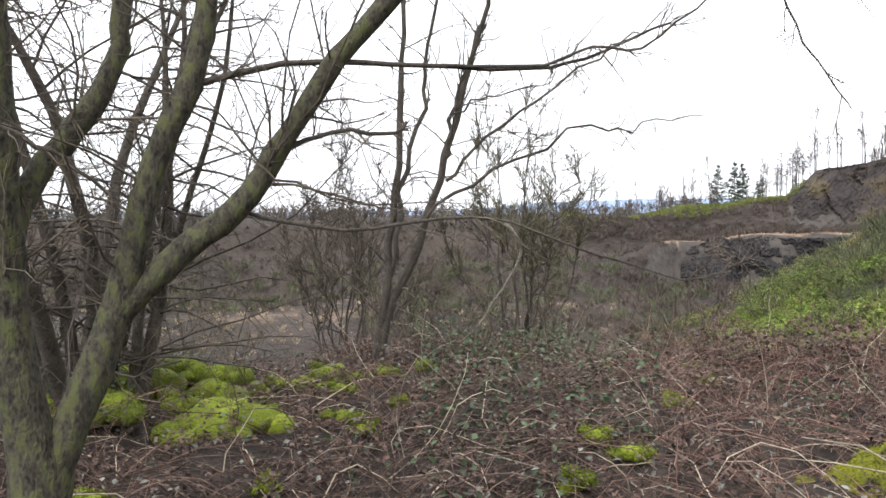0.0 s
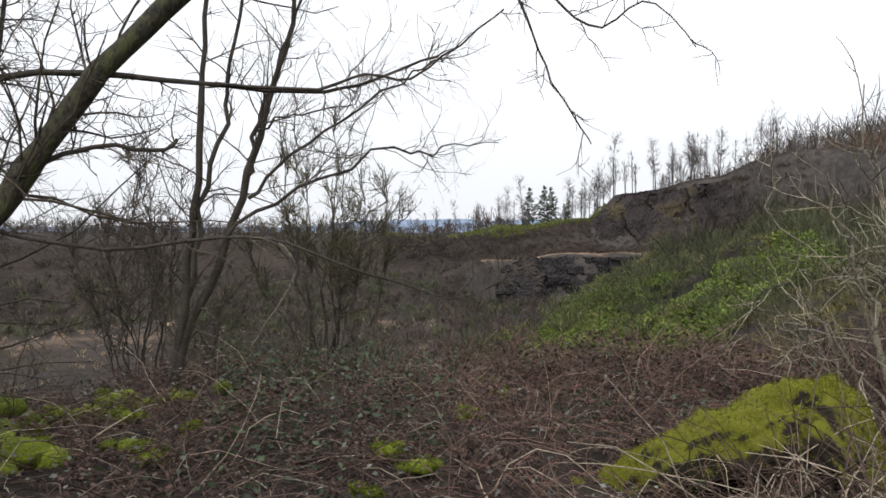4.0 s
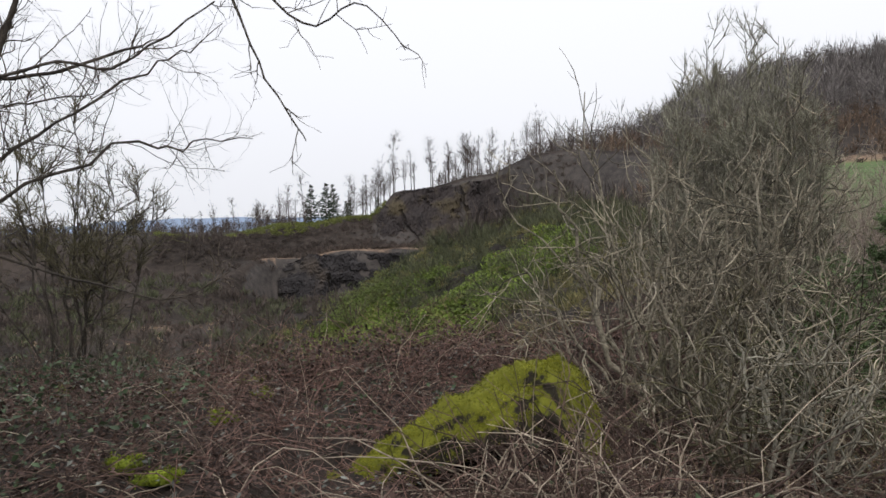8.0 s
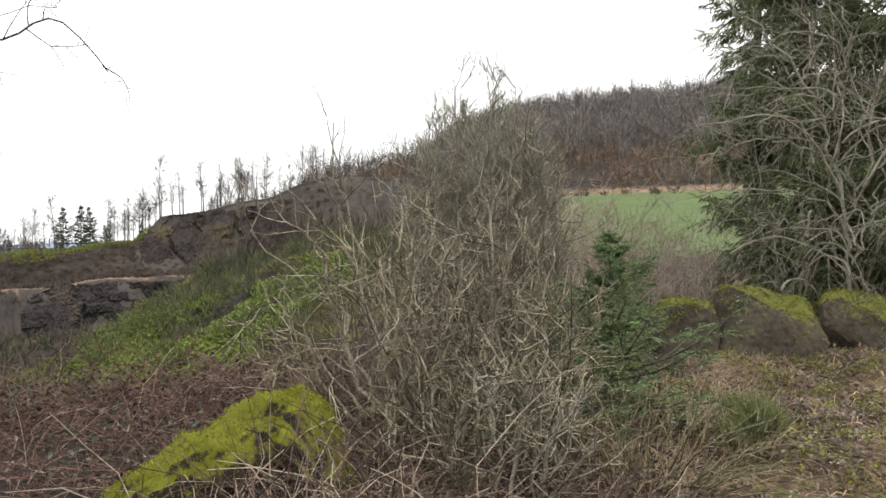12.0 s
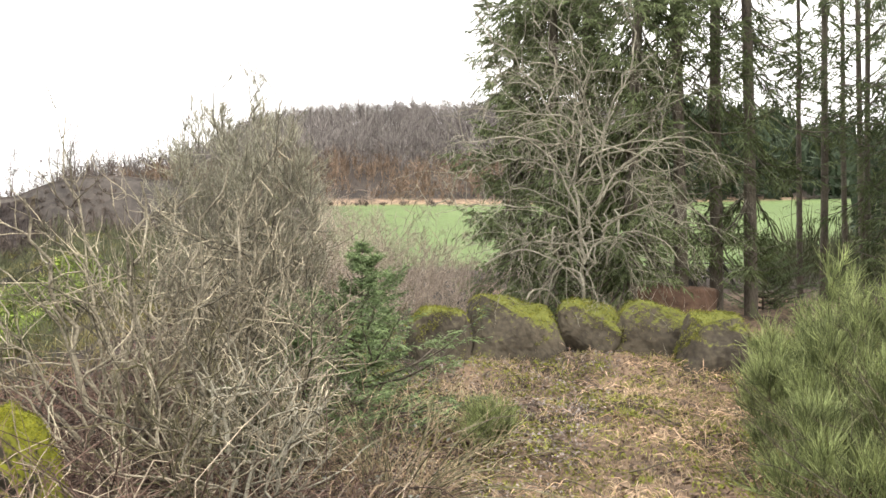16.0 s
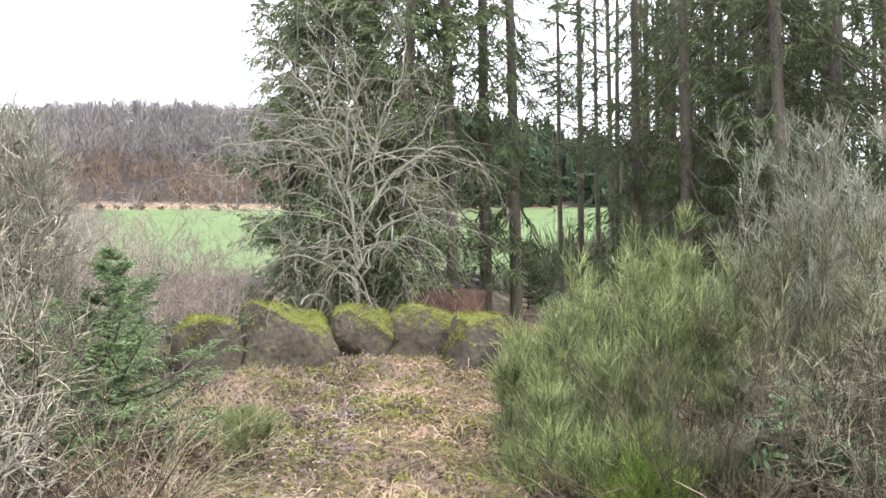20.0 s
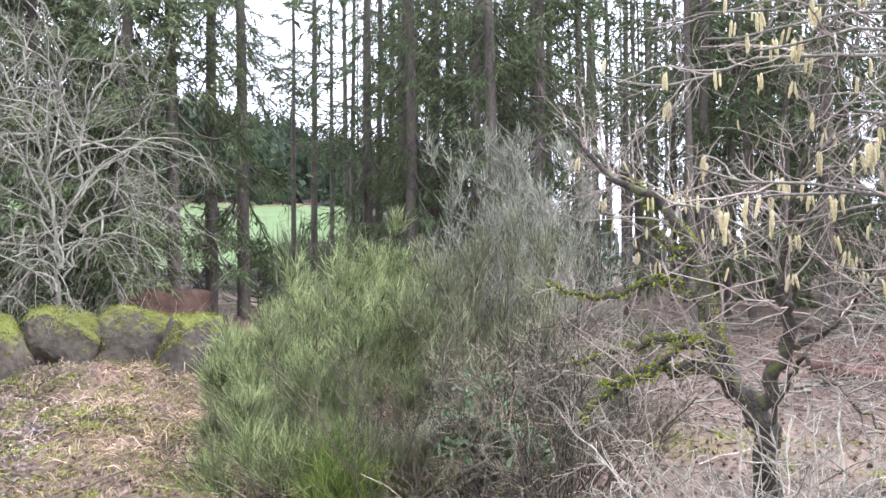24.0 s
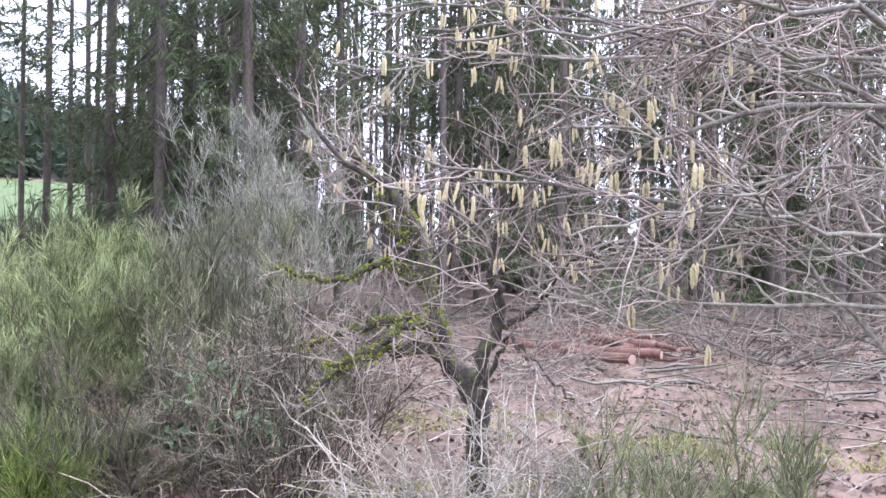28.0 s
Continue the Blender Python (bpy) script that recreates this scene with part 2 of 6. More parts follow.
GRASS_OLIVE = material("withered_bank_grass", (0.05, 0.047, 0.019), (0.30, 0.265, 0.115), 0.4, 0.8, 0, 6, island=0.5, through_light=0.2)
HILL_RED = material("reddish_hill_scrub", (0.085, 0.06, 0.044), (0.22, 0.155, 0.108), 0.05, 0.95, 0, 1, island=0.5)
HILL_TWIG = material("hill_wood_twigs", (0.085, 0.076, 0.072), (0.215, 0.192, 0.18), 0.05, 0.95, 0, 1, island=0.55)
BROOM_DARK = material("dark_olive_shrubs", (0.045, 0.052, 0.028), (0.11, 0.115, 0.06), 0.4, 0.8, 0, 6, island=0.4)
FAR_TWIG = material("distant_bare_wood", (0.045, 0.036, 0.031), (0.108, 0.085, 0.072), 0.05, 0.95, 0, 1, island=0.3)
CATKIN = material("hazel_catkins", (0.36, 0.30, 0.14), (0.55, 0.48, 0.27), 30, 0.85, 0.6, 220, island=0.15)
WOOD_DARK = material("weathered_dark_wood", (0.03, 0.03, 0.03), (0.08, 0.075, 0.07), 6, 0.8, 0.4, 60)
LOG = material("reddish_bark_logs", (0.06, 0.034, 0.026), (0.22, 0.125, 0.088), 6, 0.9, 0.8, 50)
LOG_CUT = material("cut_wood", (0.20, 0.14, 0.095), (0.36, 0.27, 0.185), 8, 0.8, 0.2, 60)
NEEDLE_LITTER = material("brown_needle_litter", (0.05, 0.03, 0.022), (0.12, 0.073, 0.05), 3, 0.95, 0.5, 40)


# ---- numbers for many thin things at once ----
RNG = np.random.default_rng(7)


def sstep(a, b, x):
    t = np.clip((x - a) / (b - a), 0, 1)
    return t * t * (3 - 2 * t)


def waves(x, y, scale, seed):
    """Smooth noise in about -1 to 1, from a few crossed waves."""
    g = np.random.default_rng(seed)
    out = np.zeros_like(x, dtype=float)
    for i in range(7):
        d, k, p = g.uniform(0, math.tau), (0.6 + 0.35 * i) / scale, g.uniform(0, math.tau)
        out += np.sin((x * math.cos(d) + y * math.sin(d)) * k * math.tau + p) / (1 + 0.45 * i)
    return out / 2.2


class Bulk:
    """Gathers vertices and faces of one mesh."""

    def __init__(self):
        self.v, self.q, self.t, self.n = [], [], [], 0

    def add(self, v, quads=None, tris=None):
        v = np.asarray(v, dtype=np.float32).reshape(-1, 3)
        if quads is not None and len(quads):
            self.q.append(np.asarray(quads, dtype=np.int64).reshape(-1, 4) + self.n)
        if tris is not None and len(tris):
            self.t.append(np.asarray(tris, dtype=np.int64).reshape(-1, 3) + self.n)
        self.v.append(v)
        self.n += len(v)

    def tubes(self, P, R, sides=4):
        """Tapered tubes along the lines P (N, K, 3) with the radii R (N, K)."""
        P, R = np.asarray(P, float), np.asarray(R, float)
        if P.ndim == 2:
            P, R = P[None], R[None]
        N, K, _ = P.shape
        T = np.gradient(P, axis=1)
        T /= np.linalg.norm(T, axis=2, keepdims=True) + 1e-9
        ref = np.where(np.abs(T[:, :1, 2:3]) > 0.85, np.array([[[1.0, 0.15, 0]]]), np.array([[[0.1, 0.05, 1.0]]]))
        U = np.cross(T, np.broadcast_to(ref, T.shape))
        U /= np.linalg.norm(U, axis=2, keepdims=True) + 1e-9
        W = np.cross(T, U)
        a = np.arange(sides) * math.tau / sides
        V = P[:, :, None] + R[:, :, None, None] * (U[:, :, None] * np.cos(a)[:, None] + W[:, :, None] * np.sin(a)[:, None])
        i = np.arange(sides)
        j = (i + 1) % sides
        ring = np.arange(K - 1)[:, None] * sides
        q = np.stack([ring + i, ring + j, ring + sides + j, ring + sides + i], -1).reshape(-1, 4)
        q = (np.arange(N)[:, None, None] * (K * sides) + q).reshape(-1, 4)
        self.add(V, q)

    def blades(self, A, D, L, W, S=None, bend=0.0):
        """Flat tapering blades: from A along the unit ways D, lengths L, widths W; one folded face each, bent downwards."""
        A, D = np.asarray(A, float), np.asarray(D, float)
        N = len(A)
        if S is None:
            S = np.cross(D, RNG.normal(size=(N, 3)))
        S = S / (np.linalg.norm(S, axis=1, keepdims=True) + 1e-9)
        L, W = np.broadcast_to(L, (N,))[:, None], np.broadcast_to(W, (N,))[:, None]
        M = A + D * L * 0.55
        E = A + D * L - np.array([0, 0, 1.0]) * bend * L
        V = np.stack([A, M + S * W * 0.5, E, M - S * W * 0.5], 1)
        self.add(V, np.arange(N)[:, None] * 4 + np.array([0, 1, 2, 3]))

    def leaves(self, C, size, flat=0.5):
        """Small folded leaves at C."""
        N = len(C)
        D = RNG.normal(size=(N, 3))
        D[:, 2] *= 0.5
        D /= np.linalg.norm(D, axis=1, keepdims=True)
        up = RNG.normal(size=(N, 3)) * (1 - flat) + np.array([0, 0, 1.0])
        S = np.cross(D, up)
        S /= np.linalg.norm(S, axis=1, keepdims=True) + 1e-9
        Z = np.cross(S, D)
        s = np.broadcast_to(size, (N,))[:, None]
        V = np.stack([C - D * s * 0.5, C + S * s * 0.3 + Z * s * 0.1, C + D * s * 0.5, C - S * s * 0.3 + Z * s * 0.1], 1)
        b = np.arange(N)[:, None] * 4
        self.add(V, None, np.concatenate([b + np.array([0, 1, 2]), b + np.array([0, 2, 3])], 0))

    def mesh(self, name, mat, smooth=True):
        me = bpy.data.meshes.new(name)
        v = np.concatenate(self.v)
        q = np.concatenate(self.q) if self.q else np.zeros((0, 4), np.int64)
        t = np.concatenate(self.t) if self.t else np.zeros((0, 3), np.int64)
        me.vertices.add(len(v))
        me.vertices.foreach_set("co", v.ravel())
        loops = np.concatenate([q.ravel(), t.ravel()]).astype(np.int32)
        me.loops.add(len(loops))
        me.loops.foreach_set("vertex_index", loops)
        me.polygons.add(len(q) + len(t))
        starts = np.concatenate([np.arange(len(q)) * 4, len(q) * 4 + np.arange(len(t)) * 3]).astype(np.int32)
        me.polygons.foreach_set("loop_start", starts)
        me.polygons.foreach_set("use_smooth", np.full(len(starts), smooth))
        me.update(calc_edges=True)
        me.validate()
        if mat:
            me.materials.append(mat)
        return me


def spawn(P, R, n, length, angle=(35, 60), up=0.15, wander=0.25, K=6, t0=0.25, t1=1.0, thin=0.55, tip=0.35, rmin=0.0012, rmax=9.0, rng=None, by_length=False):
    """n side branches from each of the lines P with radii R: lines and radii. length: shortest and longest (of a metre)."""
    g = rng or RNG
    N, KP, _ = P.shape
    idx = np.repeat(np.arange(N), n)
    M = len(idx)
    u = g.uniform(t0, t1, M) * (KP - 1.001)
    i = u.astype(int)
    f = (u - i)[:, None]
    A = P[idx, i] * (1 - f) + P[idx, i + 1] * f
    r0 = R[idx, i] * (1 - f[:, 0]) + R[idx, i + 1] * f[:, 0]
    T = P[idx, i + 1] - P[idx, i]
    T /= np.linalg.norm(T, axis=1, keepdims=True) + 1e-9
    S = np.cross(T, g.normal(size=(M, 3)))
    S /= np.linalg.norm(S, axis=1, keepdims=True) + 1e-9
    an = np.radians(g.uniform(*angle, M))[:, None]
    D = T * np.cos(an) + S * np.sin(an)
    L = g.uniform(*length, M) * (1.15 - 0.6 * u / (KP - 1))
    if by_length:
        L *= np.linalg.norm(P[idx, -1] - P[idx, 0], axis=1)
    return A, *grow(A, D, L, np.clip(r0 * thin, rmin, rmax), up, wander, K, tip, g)


def grow(A, D, L, r, up=0.15, wander=0.25, K=6, tip=0.35, g=None):
    """Lines that start at A along D and wander, bending up (or down where up is negative)."""
    g = g or RNG
    M = len(A)
    D = D / (np.linalg.norm(D, axis=1, keepdims=True) + 1e-9)
    L = np.broadcast_to(L, (M,))[:, None] / (K - 1)
    out, p = [A], A
    for k in range(K - 1):
        D = D + g.normal(size=(M, 3)) * wander * 0.5 + np.array([0, 0, up / (K - 1)])
        D /= np.linalg.norm(D, axis=1, keepdims=True)
        p = p + D * L
        out.append(p)
    P = np.stack(out, 1)
    R = np.broadcast_to(r, (M,))[:, None] * np.linspace(1, tip, K)[None]
    return P, np.maximum(R, 0.0008)


def line(points, K=14, jitter=0.0):
    """A smooth line through some points, as K points."""
    p = np.array(points, float)
    s = np.linspace(0, len(p) - 1, K)
    i = np.clip(s.astype(int), 0, len(p) - 2)
    f = (s - i)[:, None]
    a, b, c, d = p[np.maximum(i - 1, 0)], p[i], p[i + 1], p[np.minimum(i + 2, len(p) - 1)]
    q = 0.5 * (2 * b + (c - a) * f + (2 * a - 5 * b + 4 * c - d) * f ** 2 + (3 * b - a - 3 * c + d) * f ** 3)
    if jitter:
        q[1:-1] += RNG.normal(size=(K - 2, 3)) * jitter
    return q


def thing(name, at, label, category, group="", kind=""):
    ob = new(name)
    ob.empty_display_size = 0.2
    ob.location = at
    return tagged(ob, label, category, group, kind)


MANY = ("leaves", "twig", "branch", "bough", "dead_branch", "thin_stem", "green_twig", "crown", "moss")


def part(name, mesh, parent, label="", kind=""):
    """A mesh as a part of a thing; its places are world places."""
    ob = new(name, mesh)
    ob.parent = parent
    ob.matrix_parent_inverse = Matrix.Translation(parent.location).inverted()
    if name in MANY:
        kind = "stuff"
    return tagged(ob, label, kind=kind)


def stuff(name, bulk, mat, label, category):
    return tagged(new(name, bulk.mesh(name, mat)), label, category, kind="stuff")


# ---- the ground ----
def far_rim(a):
    """Height of the quarry's far rim, by bearing in degrees."""
    return np.interp(a, [-60, 10, 13, 17, 22, 24.4, 25.3, 26.3, 29, 33.8, 36, 38, 46], [1, -0.2, 0.2, 2.3, 3.8, 4.6, 7, 10.8, 12, 13.6, 16.4, 18, 22])


def hill_top(a):
    return np.interp(a, [30, 38, 46, 54, 66, 80, 86, 92, 105, 180], [16, 30, 46, 58, 60, 57, 49, 36, 20, 8])


def height(x, y):
    """The height of the ground."""
    x, y = np.asarray(x, float), np.asarray(y, float)
    r, a = np.hypot(x, y) + 1e-6, np.degrees(np.arctan2(x, y))
    a = np.where(a < -120, a + 360, a)
    soft = waves(x, y, 2.2, 3) * 0.09 + waves(x, y, 0.7, 4) * 0.055 - 0.26 * np.exp(-((x - 2.4) ** 2 + (y - 3.95) ** 2) / 0.75)
    wide = waves(x, y, 38, 5)
    # the quarry: brow, slope, floor, far wall with its ledge
    brow = 8.3 - 0.9 * sstep(20, 8, a) + 0.6 * waves(a, a * 0, 21, 6)
    near = 0.08 + (0.08 + 0.10 * sstep(26, 8, a)) * np.exp(-((r - 4.6) / 2.2) ** 2) * sstep(2, 3.5, r)
    floor = -12 + wide * 0.5
    z = near + (floor - near) * np.clip(0.5 * sstep(brow, brow + 9, r) + 0.5 * sstep(brow + 2, 62, r), 0, 1)
    step = sstep(12, 18, a)
    foot = 118 + 30 * step + 4 * waves(a, a * 0, 9, 8)
    ledge = -2.9
    wall = sstep(foot, foot + 4 + 22 * (1 - step), r) * (ledge + 12 - 4 * (1 - step))
    upper = sstep(foot + 12 + 14 * (1 - step), foot + 27 + 25 * (1 - step), r) * (far_rim(a) - ledge + 4 * (1 - step))
    z = z + wall + upper + wide * 0.5 * sstep(60, 120, r)
    # the green spur that runs down into the quarry
    crest = np.interp(a, [12, 15, 20, 24.4, 29.6, 34.8, 39, 46], [-13, -5.6, -3.6, -1.8, 0.6, 1.9, 2.8, 4]) + 0.35 * waves(x, y, 9, 9)
    spur = crest - np.where(r < 45, (45 - r) * 0.125, (r - 45) * 0.55)
    spur = np.where((a > 11) & (a < 60) & (r > 12), spur, -99)
    z = np.maximum(z, spur)
    # the level side with the track, the meadow and the wooded hill
    hr = np.stack([np.zeros_like(r), 0 * r + 0.02, 0 * r + 0.05, 0 * r + 0.42, 0 * r + 0.64, 0 * r + 0.95, 0 * r + 12, hill_top(a), hill_top(a) + 3])
    knots = np.array([0, 6.5, 9.5, 12.5, 25, 40, 150, 320, 900])
    k = np.clip(np.searchsorted(knots, r) - 1, 0, 7)
    f = np.clip((r - knots[k]) / (knots[k + 1] - knots[k]), 0, 1)
    pick = np.arange(r.size).reshape(r.shape)
    flat = hr.reshape(9, -1)
    level = flat[k.ravel(), pick.ravel()].reshape(r.shape) * (1 - f) + flat[np.minimum(k + 1, 8).ravel(), pick.ravel()].reshape(r.shape) * f
    wood = sstep(98, 112, a)
    level = level * (1 - wood) + wood * (0.012 * np.minimum(r, 60) + 0.0)
    w = sstep(38, 50, a)
    z = z * (1 - w) + level * w
    # behind the walker: the plain plateau
    back = np.maximum(sstep(-60, -85, a), sstep(160, 185, a))
    z = z * (1 - back)
    return z + soft * sstep(300, 20, r)


def bearing(a, r, spot=(0.0, 0.0)):
    """A place on the ground by bearing and distance from a spot."""
    x, y = spot[0] + r * np.sin(np.radians(a)), spot[1] + r * np.cos(np.radians(a))
    return np.stack([x, y, height(x, y)], -1)


CLEARING = (0.68, -0.8)      # the side of the standing place that faces the track and the wood


def ground_material():
    m = bpy.data.materials.new("ground_cover")
    m.use_nodes = True
    n, l = m.node_tree.nodes, m.node_tree.links
    b = n["Principled BSDF"]
    co, at = n.new("ShaderNodeTexCoord"), n.new("ShaderNodeAttribute")
    at.attribute_name = "cover"
    sep = n.new("ShaderNodeSeparateColor")
    l.new(at.outputs["Color"], sep.inputs[0])
    noises = []
    for sc in (0.06, 0.9, 14.0, 70.0):
        t = n.new("ShaderNodeTexNoise")
        t.inputs["Scale"].default_value, t.inputs["Detail"].default_value = sc, 5
        l.new(co.outputs["Object"], t.inputs["Vector"])
        noises.append(t)
    s1 = n.new("ShaderNodeMath")
    s1.operation = "ADD"
    l.new(noises[1].outputs["Fac"], s1.inputs[0])
    l.new(noises[2].outputs["Fac"], s1.inputs[1])
    s2 = n.new("ShaderNodeMath")
    s2.operation = "ADD"
    l.new(s1.outputs[0], s2.inputs[0])
    l.new(noises[0].outputs["Fac"], s2.inputs[1])
    s3 = n.new("ShaderNodeMath")
    s3.operation = "DIVIDE"
    s3.inputs[1].default_value = 3.0
    l.new(s2.outputs[0], s3.inputs[0])

    def two(c1, c2):
        ramp = n.new("ShaderNodeValToRGB")
        ramp.color_ramp.elements[0].position, ramp.color_ramp.elements[1].position = 0.42, 0.58
        ramp.color_ramp.elements[0].color, ramp.color_ramp.elements[1].color = (*c1, 1), (*c2, 1)
        l.new(s3.outputs[0], ramp.inputs["Fac"])
        return ramp.outputs["Color"]
    colour = two((0.014, 0.011, 0.009), (0.055, 0.042, 0.034))
    floor_mix = n.new("ShaderNodeMixRGB")
    l.new(at.outputs["Alpha"], floor_mix.inputs["Fac"])
    l.new(colour, floor_mix.inputs["Color1"])
    l.new(two((0.055, 0.040, 0.030), (0.185, 0.135, 0.098)), floor_mix.inputs["Color2"])
    colour = floor_mix.outputs["Color"]
    for channel, c1, c2 in (("Green", (0.075, 0.055, 0.043), (0.36, 0.25, 0.168)), ("Red", (0.08, 0.115, 0.042), (0.115, 0.16, 0.06)), ("Blue", (0.04, 0.036, 0.034), (0.095, 0.082, 0.073))):
        mix, soft = n.new("ShaderNodeMixRGB"), n.new("ShaderNodeMath")
        soft.operation = "MULTIPLY_ADD"
        soft.inputs[1].default_value = 2.0
        off = n.new("ShaderNodeMath")
        off.operation = "SUBTRACT"
        off.use_clamp = True
        l.new(sep.outputs[channel], soft.inputs[0])
        l.new(s3.outputs[0], soft.inputs[2])
        l.new(soft.outputs[0], off.inputs[0])
        off.inputs[1].default_value = 1.0
        l.new(off.outputs[0], mix.inputs["Fac"])
        l.new(colour, mix.inputs["Color1"])
        l.new(two(c1, c2), mix.inputs["Color2"])
        colour = mix.outputs["Color"]
    l.new(colour, b.inputs["Base Color"])
    b.inputs["Roughness"].default_value, b.inputs["Specular IOR Level"].default_value = 0.95, 0.2
    bp = n.new("ShaderNodeBump")
    bp.inputs["Strength"].default_value, bp.inputs["Distance"].default_value = 0.7, 0.05
    l.new(noises[2].outputs["Fac"], bp.inputs["Height"])
    l.new(bp.outputs["Normal"], b.inputs["Normal"])
    return m


def make_ground():
    az = np.concatenate([np.arange(-45, 10, 0.6), np.arange(10, 40, 0.3), np.arange(40, 155, 0.6), np.arange(155, 315, 4.0)])
    rad = np.concatenate([[0.05], np.geomspace(0.5, 95, 180), np.geomspace(96, 240, 110), np.geomspace(245, 4600, 36)])
    A, Rr = np.meshgrid(az, rad, indexing="ij")
    X, Y = Rr * np.sin(np.radians(A)), Rr * np.cos(np.radians(A))
    Z = height(X, Y)
    na, nr = A.shape
    i, j = np.meshgrid(np.arange(na), np.arange(nr - 1), indexing="ij")
    i2 = (i + 1) % na
    quads = np.stack([i * nr + j, i * nr + j + 1, i2 * nr + j + 1, i2 * nr + j], -1).reshape(-1, 4)[:, ::-1]
    bulk = Bulk()
    bulk.add(np.stack([X, Y, Z], -1), quads)
    me = bulk.mesh("ground", ground_material())
    # what grows where: red meadow, green dry grass, blue bare stone, alpha the litter of the wood
    cover = np.zeros((na, nr, 4), np.float32)
    a, r = A, Rr
    cover[..., 3] = sstep(94, 104, a) * sstep(170, 158, a) * sstep(0.8, 2.4, r + 0.5 * waves(X, Y, 0.8, 12))
    green = sstep(50, 60, a) * sstep(93, 91, a) * sstep(38, 46, r) * sstep(155, 148, r)
    terrace = sstep(9, 12, a) * sstep(27, 25, a) * sstep(172, 178, r) * sstep(205, 195, r) * 0.45
    bank = sstep(12, 15, a) * sstep(48, 42, a) * sstep(17, 24, r) * sstep(52, 47, r) * 0.25
    cover[..., 0] = np.clip(green + terrace + bank, 0, 1)
    track = sstep(64, 70, a) * sstep(100, 92, a) * sstep(3, 4, r) * sstep(30, 20, r)
    floor = sstep(16, 10, a) * sstep(64, 76, r) * sstep(125, 112, r) * (0.55 + 0.4 * waves(X, Y, 18, 21))
    shelf = sstep(15, 17, a) * sstep(33, 31, a) * sstep(151, 153, r) * sstep(163, 160, r)
    cover[..., 1] = np.clip(track * 0.55 + floor * 0.4 + shelf * 1.2 + sstep(50, 56, a) * sstep(90, 88, a) * sstep(144, 148, r) * sstep(160, 155, r) * 0.7, 0, 1.2)
    steep = np.abs(np.gradient(Z, axis=1) / np.gradient(Rr, axis=1))
    cover[..., 2] = np.clip(sstep(0.45, 0.9, steep) * sstep(90, 130, r) * sstep(220, 200, r) + sstep(-18, -24, a) * sstep(85, 92, r) * sstep(116, 108, r) * 0.8, 0, 1)
    layer = me.attributes.new("cover", "FLOAT_COLOR", "POINT")
    layer.data.foreach_set("color", cover.reshape(-1))
    tagged(new("ground", me), "leaf-strewn ground falling into an old quarry beside a meadow", "ground", kind="structure")


make_ground()


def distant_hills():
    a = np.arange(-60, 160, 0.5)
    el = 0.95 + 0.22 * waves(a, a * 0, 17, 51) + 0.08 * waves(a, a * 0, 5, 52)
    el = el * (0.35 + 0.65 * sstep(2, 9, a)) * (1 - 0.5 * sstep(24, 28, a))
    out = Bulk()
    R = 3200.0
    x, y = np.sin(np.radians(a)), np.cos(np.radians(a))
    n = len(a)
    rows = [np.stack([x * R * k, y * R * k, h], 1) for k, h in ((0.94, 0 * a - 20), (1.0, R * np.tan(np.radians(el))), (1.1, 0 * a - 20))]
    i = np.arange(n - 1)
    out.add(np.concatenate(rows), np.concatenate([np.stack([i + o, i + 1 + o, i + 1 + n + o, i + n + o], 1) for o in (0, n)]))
    tagged(new("backdrop", out.mesh("backdrop", HILLS_HAZED)), "wooded hills on the horizon, coloured blue for the haze of distance", "hills", kind="structure")


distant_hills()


# ---- quarry faces ----
def rock_face(name, a0, a1, base, low, high, label, seed, mat, rough=1.0, slope=3.2):
    """A broken basalt face along a stretch of bearings, at the distance base(a), between two heights."""
    na, nz = int((a1 - a0) * 12), 34
    a, k = np.meshgrid(np.linspace(a0, a1, na), np.linspace(0, 1, nz), indexing="ij")
    g = np.random.default_rng(seed)
    ragged = np.convolve(g.normal(size=na + 8), np.ones(9) / 4, "valid")[:, None]
    z = low(a) + (high(a) - low(a)) * k + 0.45 * rough * ragged * k
    # columns of uneven width lean a little, and each is broken across at heights of its own
    lean = a + 0.5 * waves(a * 3, z, 7, seed + 5) + 0.06 * z
    edges = np.sort(g.uniform(a0 - 2, a1 + 2, int((a1 - a0) * 2.2)))
    c = np.searchsorted(edges, lean)
    out = g.normal(size=len(edges) + 1)[c]
    tilt = g.normal(size=len(edges) + 1)[c] * (k - 0.5)
    step = g.normal(size=(len(edges) + 1, 12))[c, np.clip((k * 5 + g.uniform(0, 6, len(edges) + 1)[c]).astype(int), 0, 11)]
    r = base(a) + slope * k + rough * (0.75 * out + 0.9 * tilt + 0.55 * step + 1.8 * waves(a * 3, z, 9, seed) + 0.28 * g.normal(size=a.shape))
    b = Bulk()
    i, j = np.meshgrid(np.arange(na - 1), np.arange(nz - 1), indexing="ij")
    q = np.stack([i * nz + j, (i + 1) * nz + j, (i + 1) * nz + j + 1, i * nz + j + 1], -1)
    b.add(np.stack([r * np.sin(np.radians(a)), r * np.cos(np.radians(a)), z], -1), q.reshape(-1, 4))
    tagged(new(name, b.mesh(name, mat, False)), label, "rock face", kind="structure")


rock_face("cliff_lower", 17.5, 34, lambda a: 147.5 + 4 * waves(a, a * 0, 9, 8), lambda a: -12 + 0.0 * a, lambda a: -3.1 - 2.5 * sstep(20, 17.5, a),
          "dark broken basalt face under the quarry ledge", 31, ROCK_FAR, 0.5)
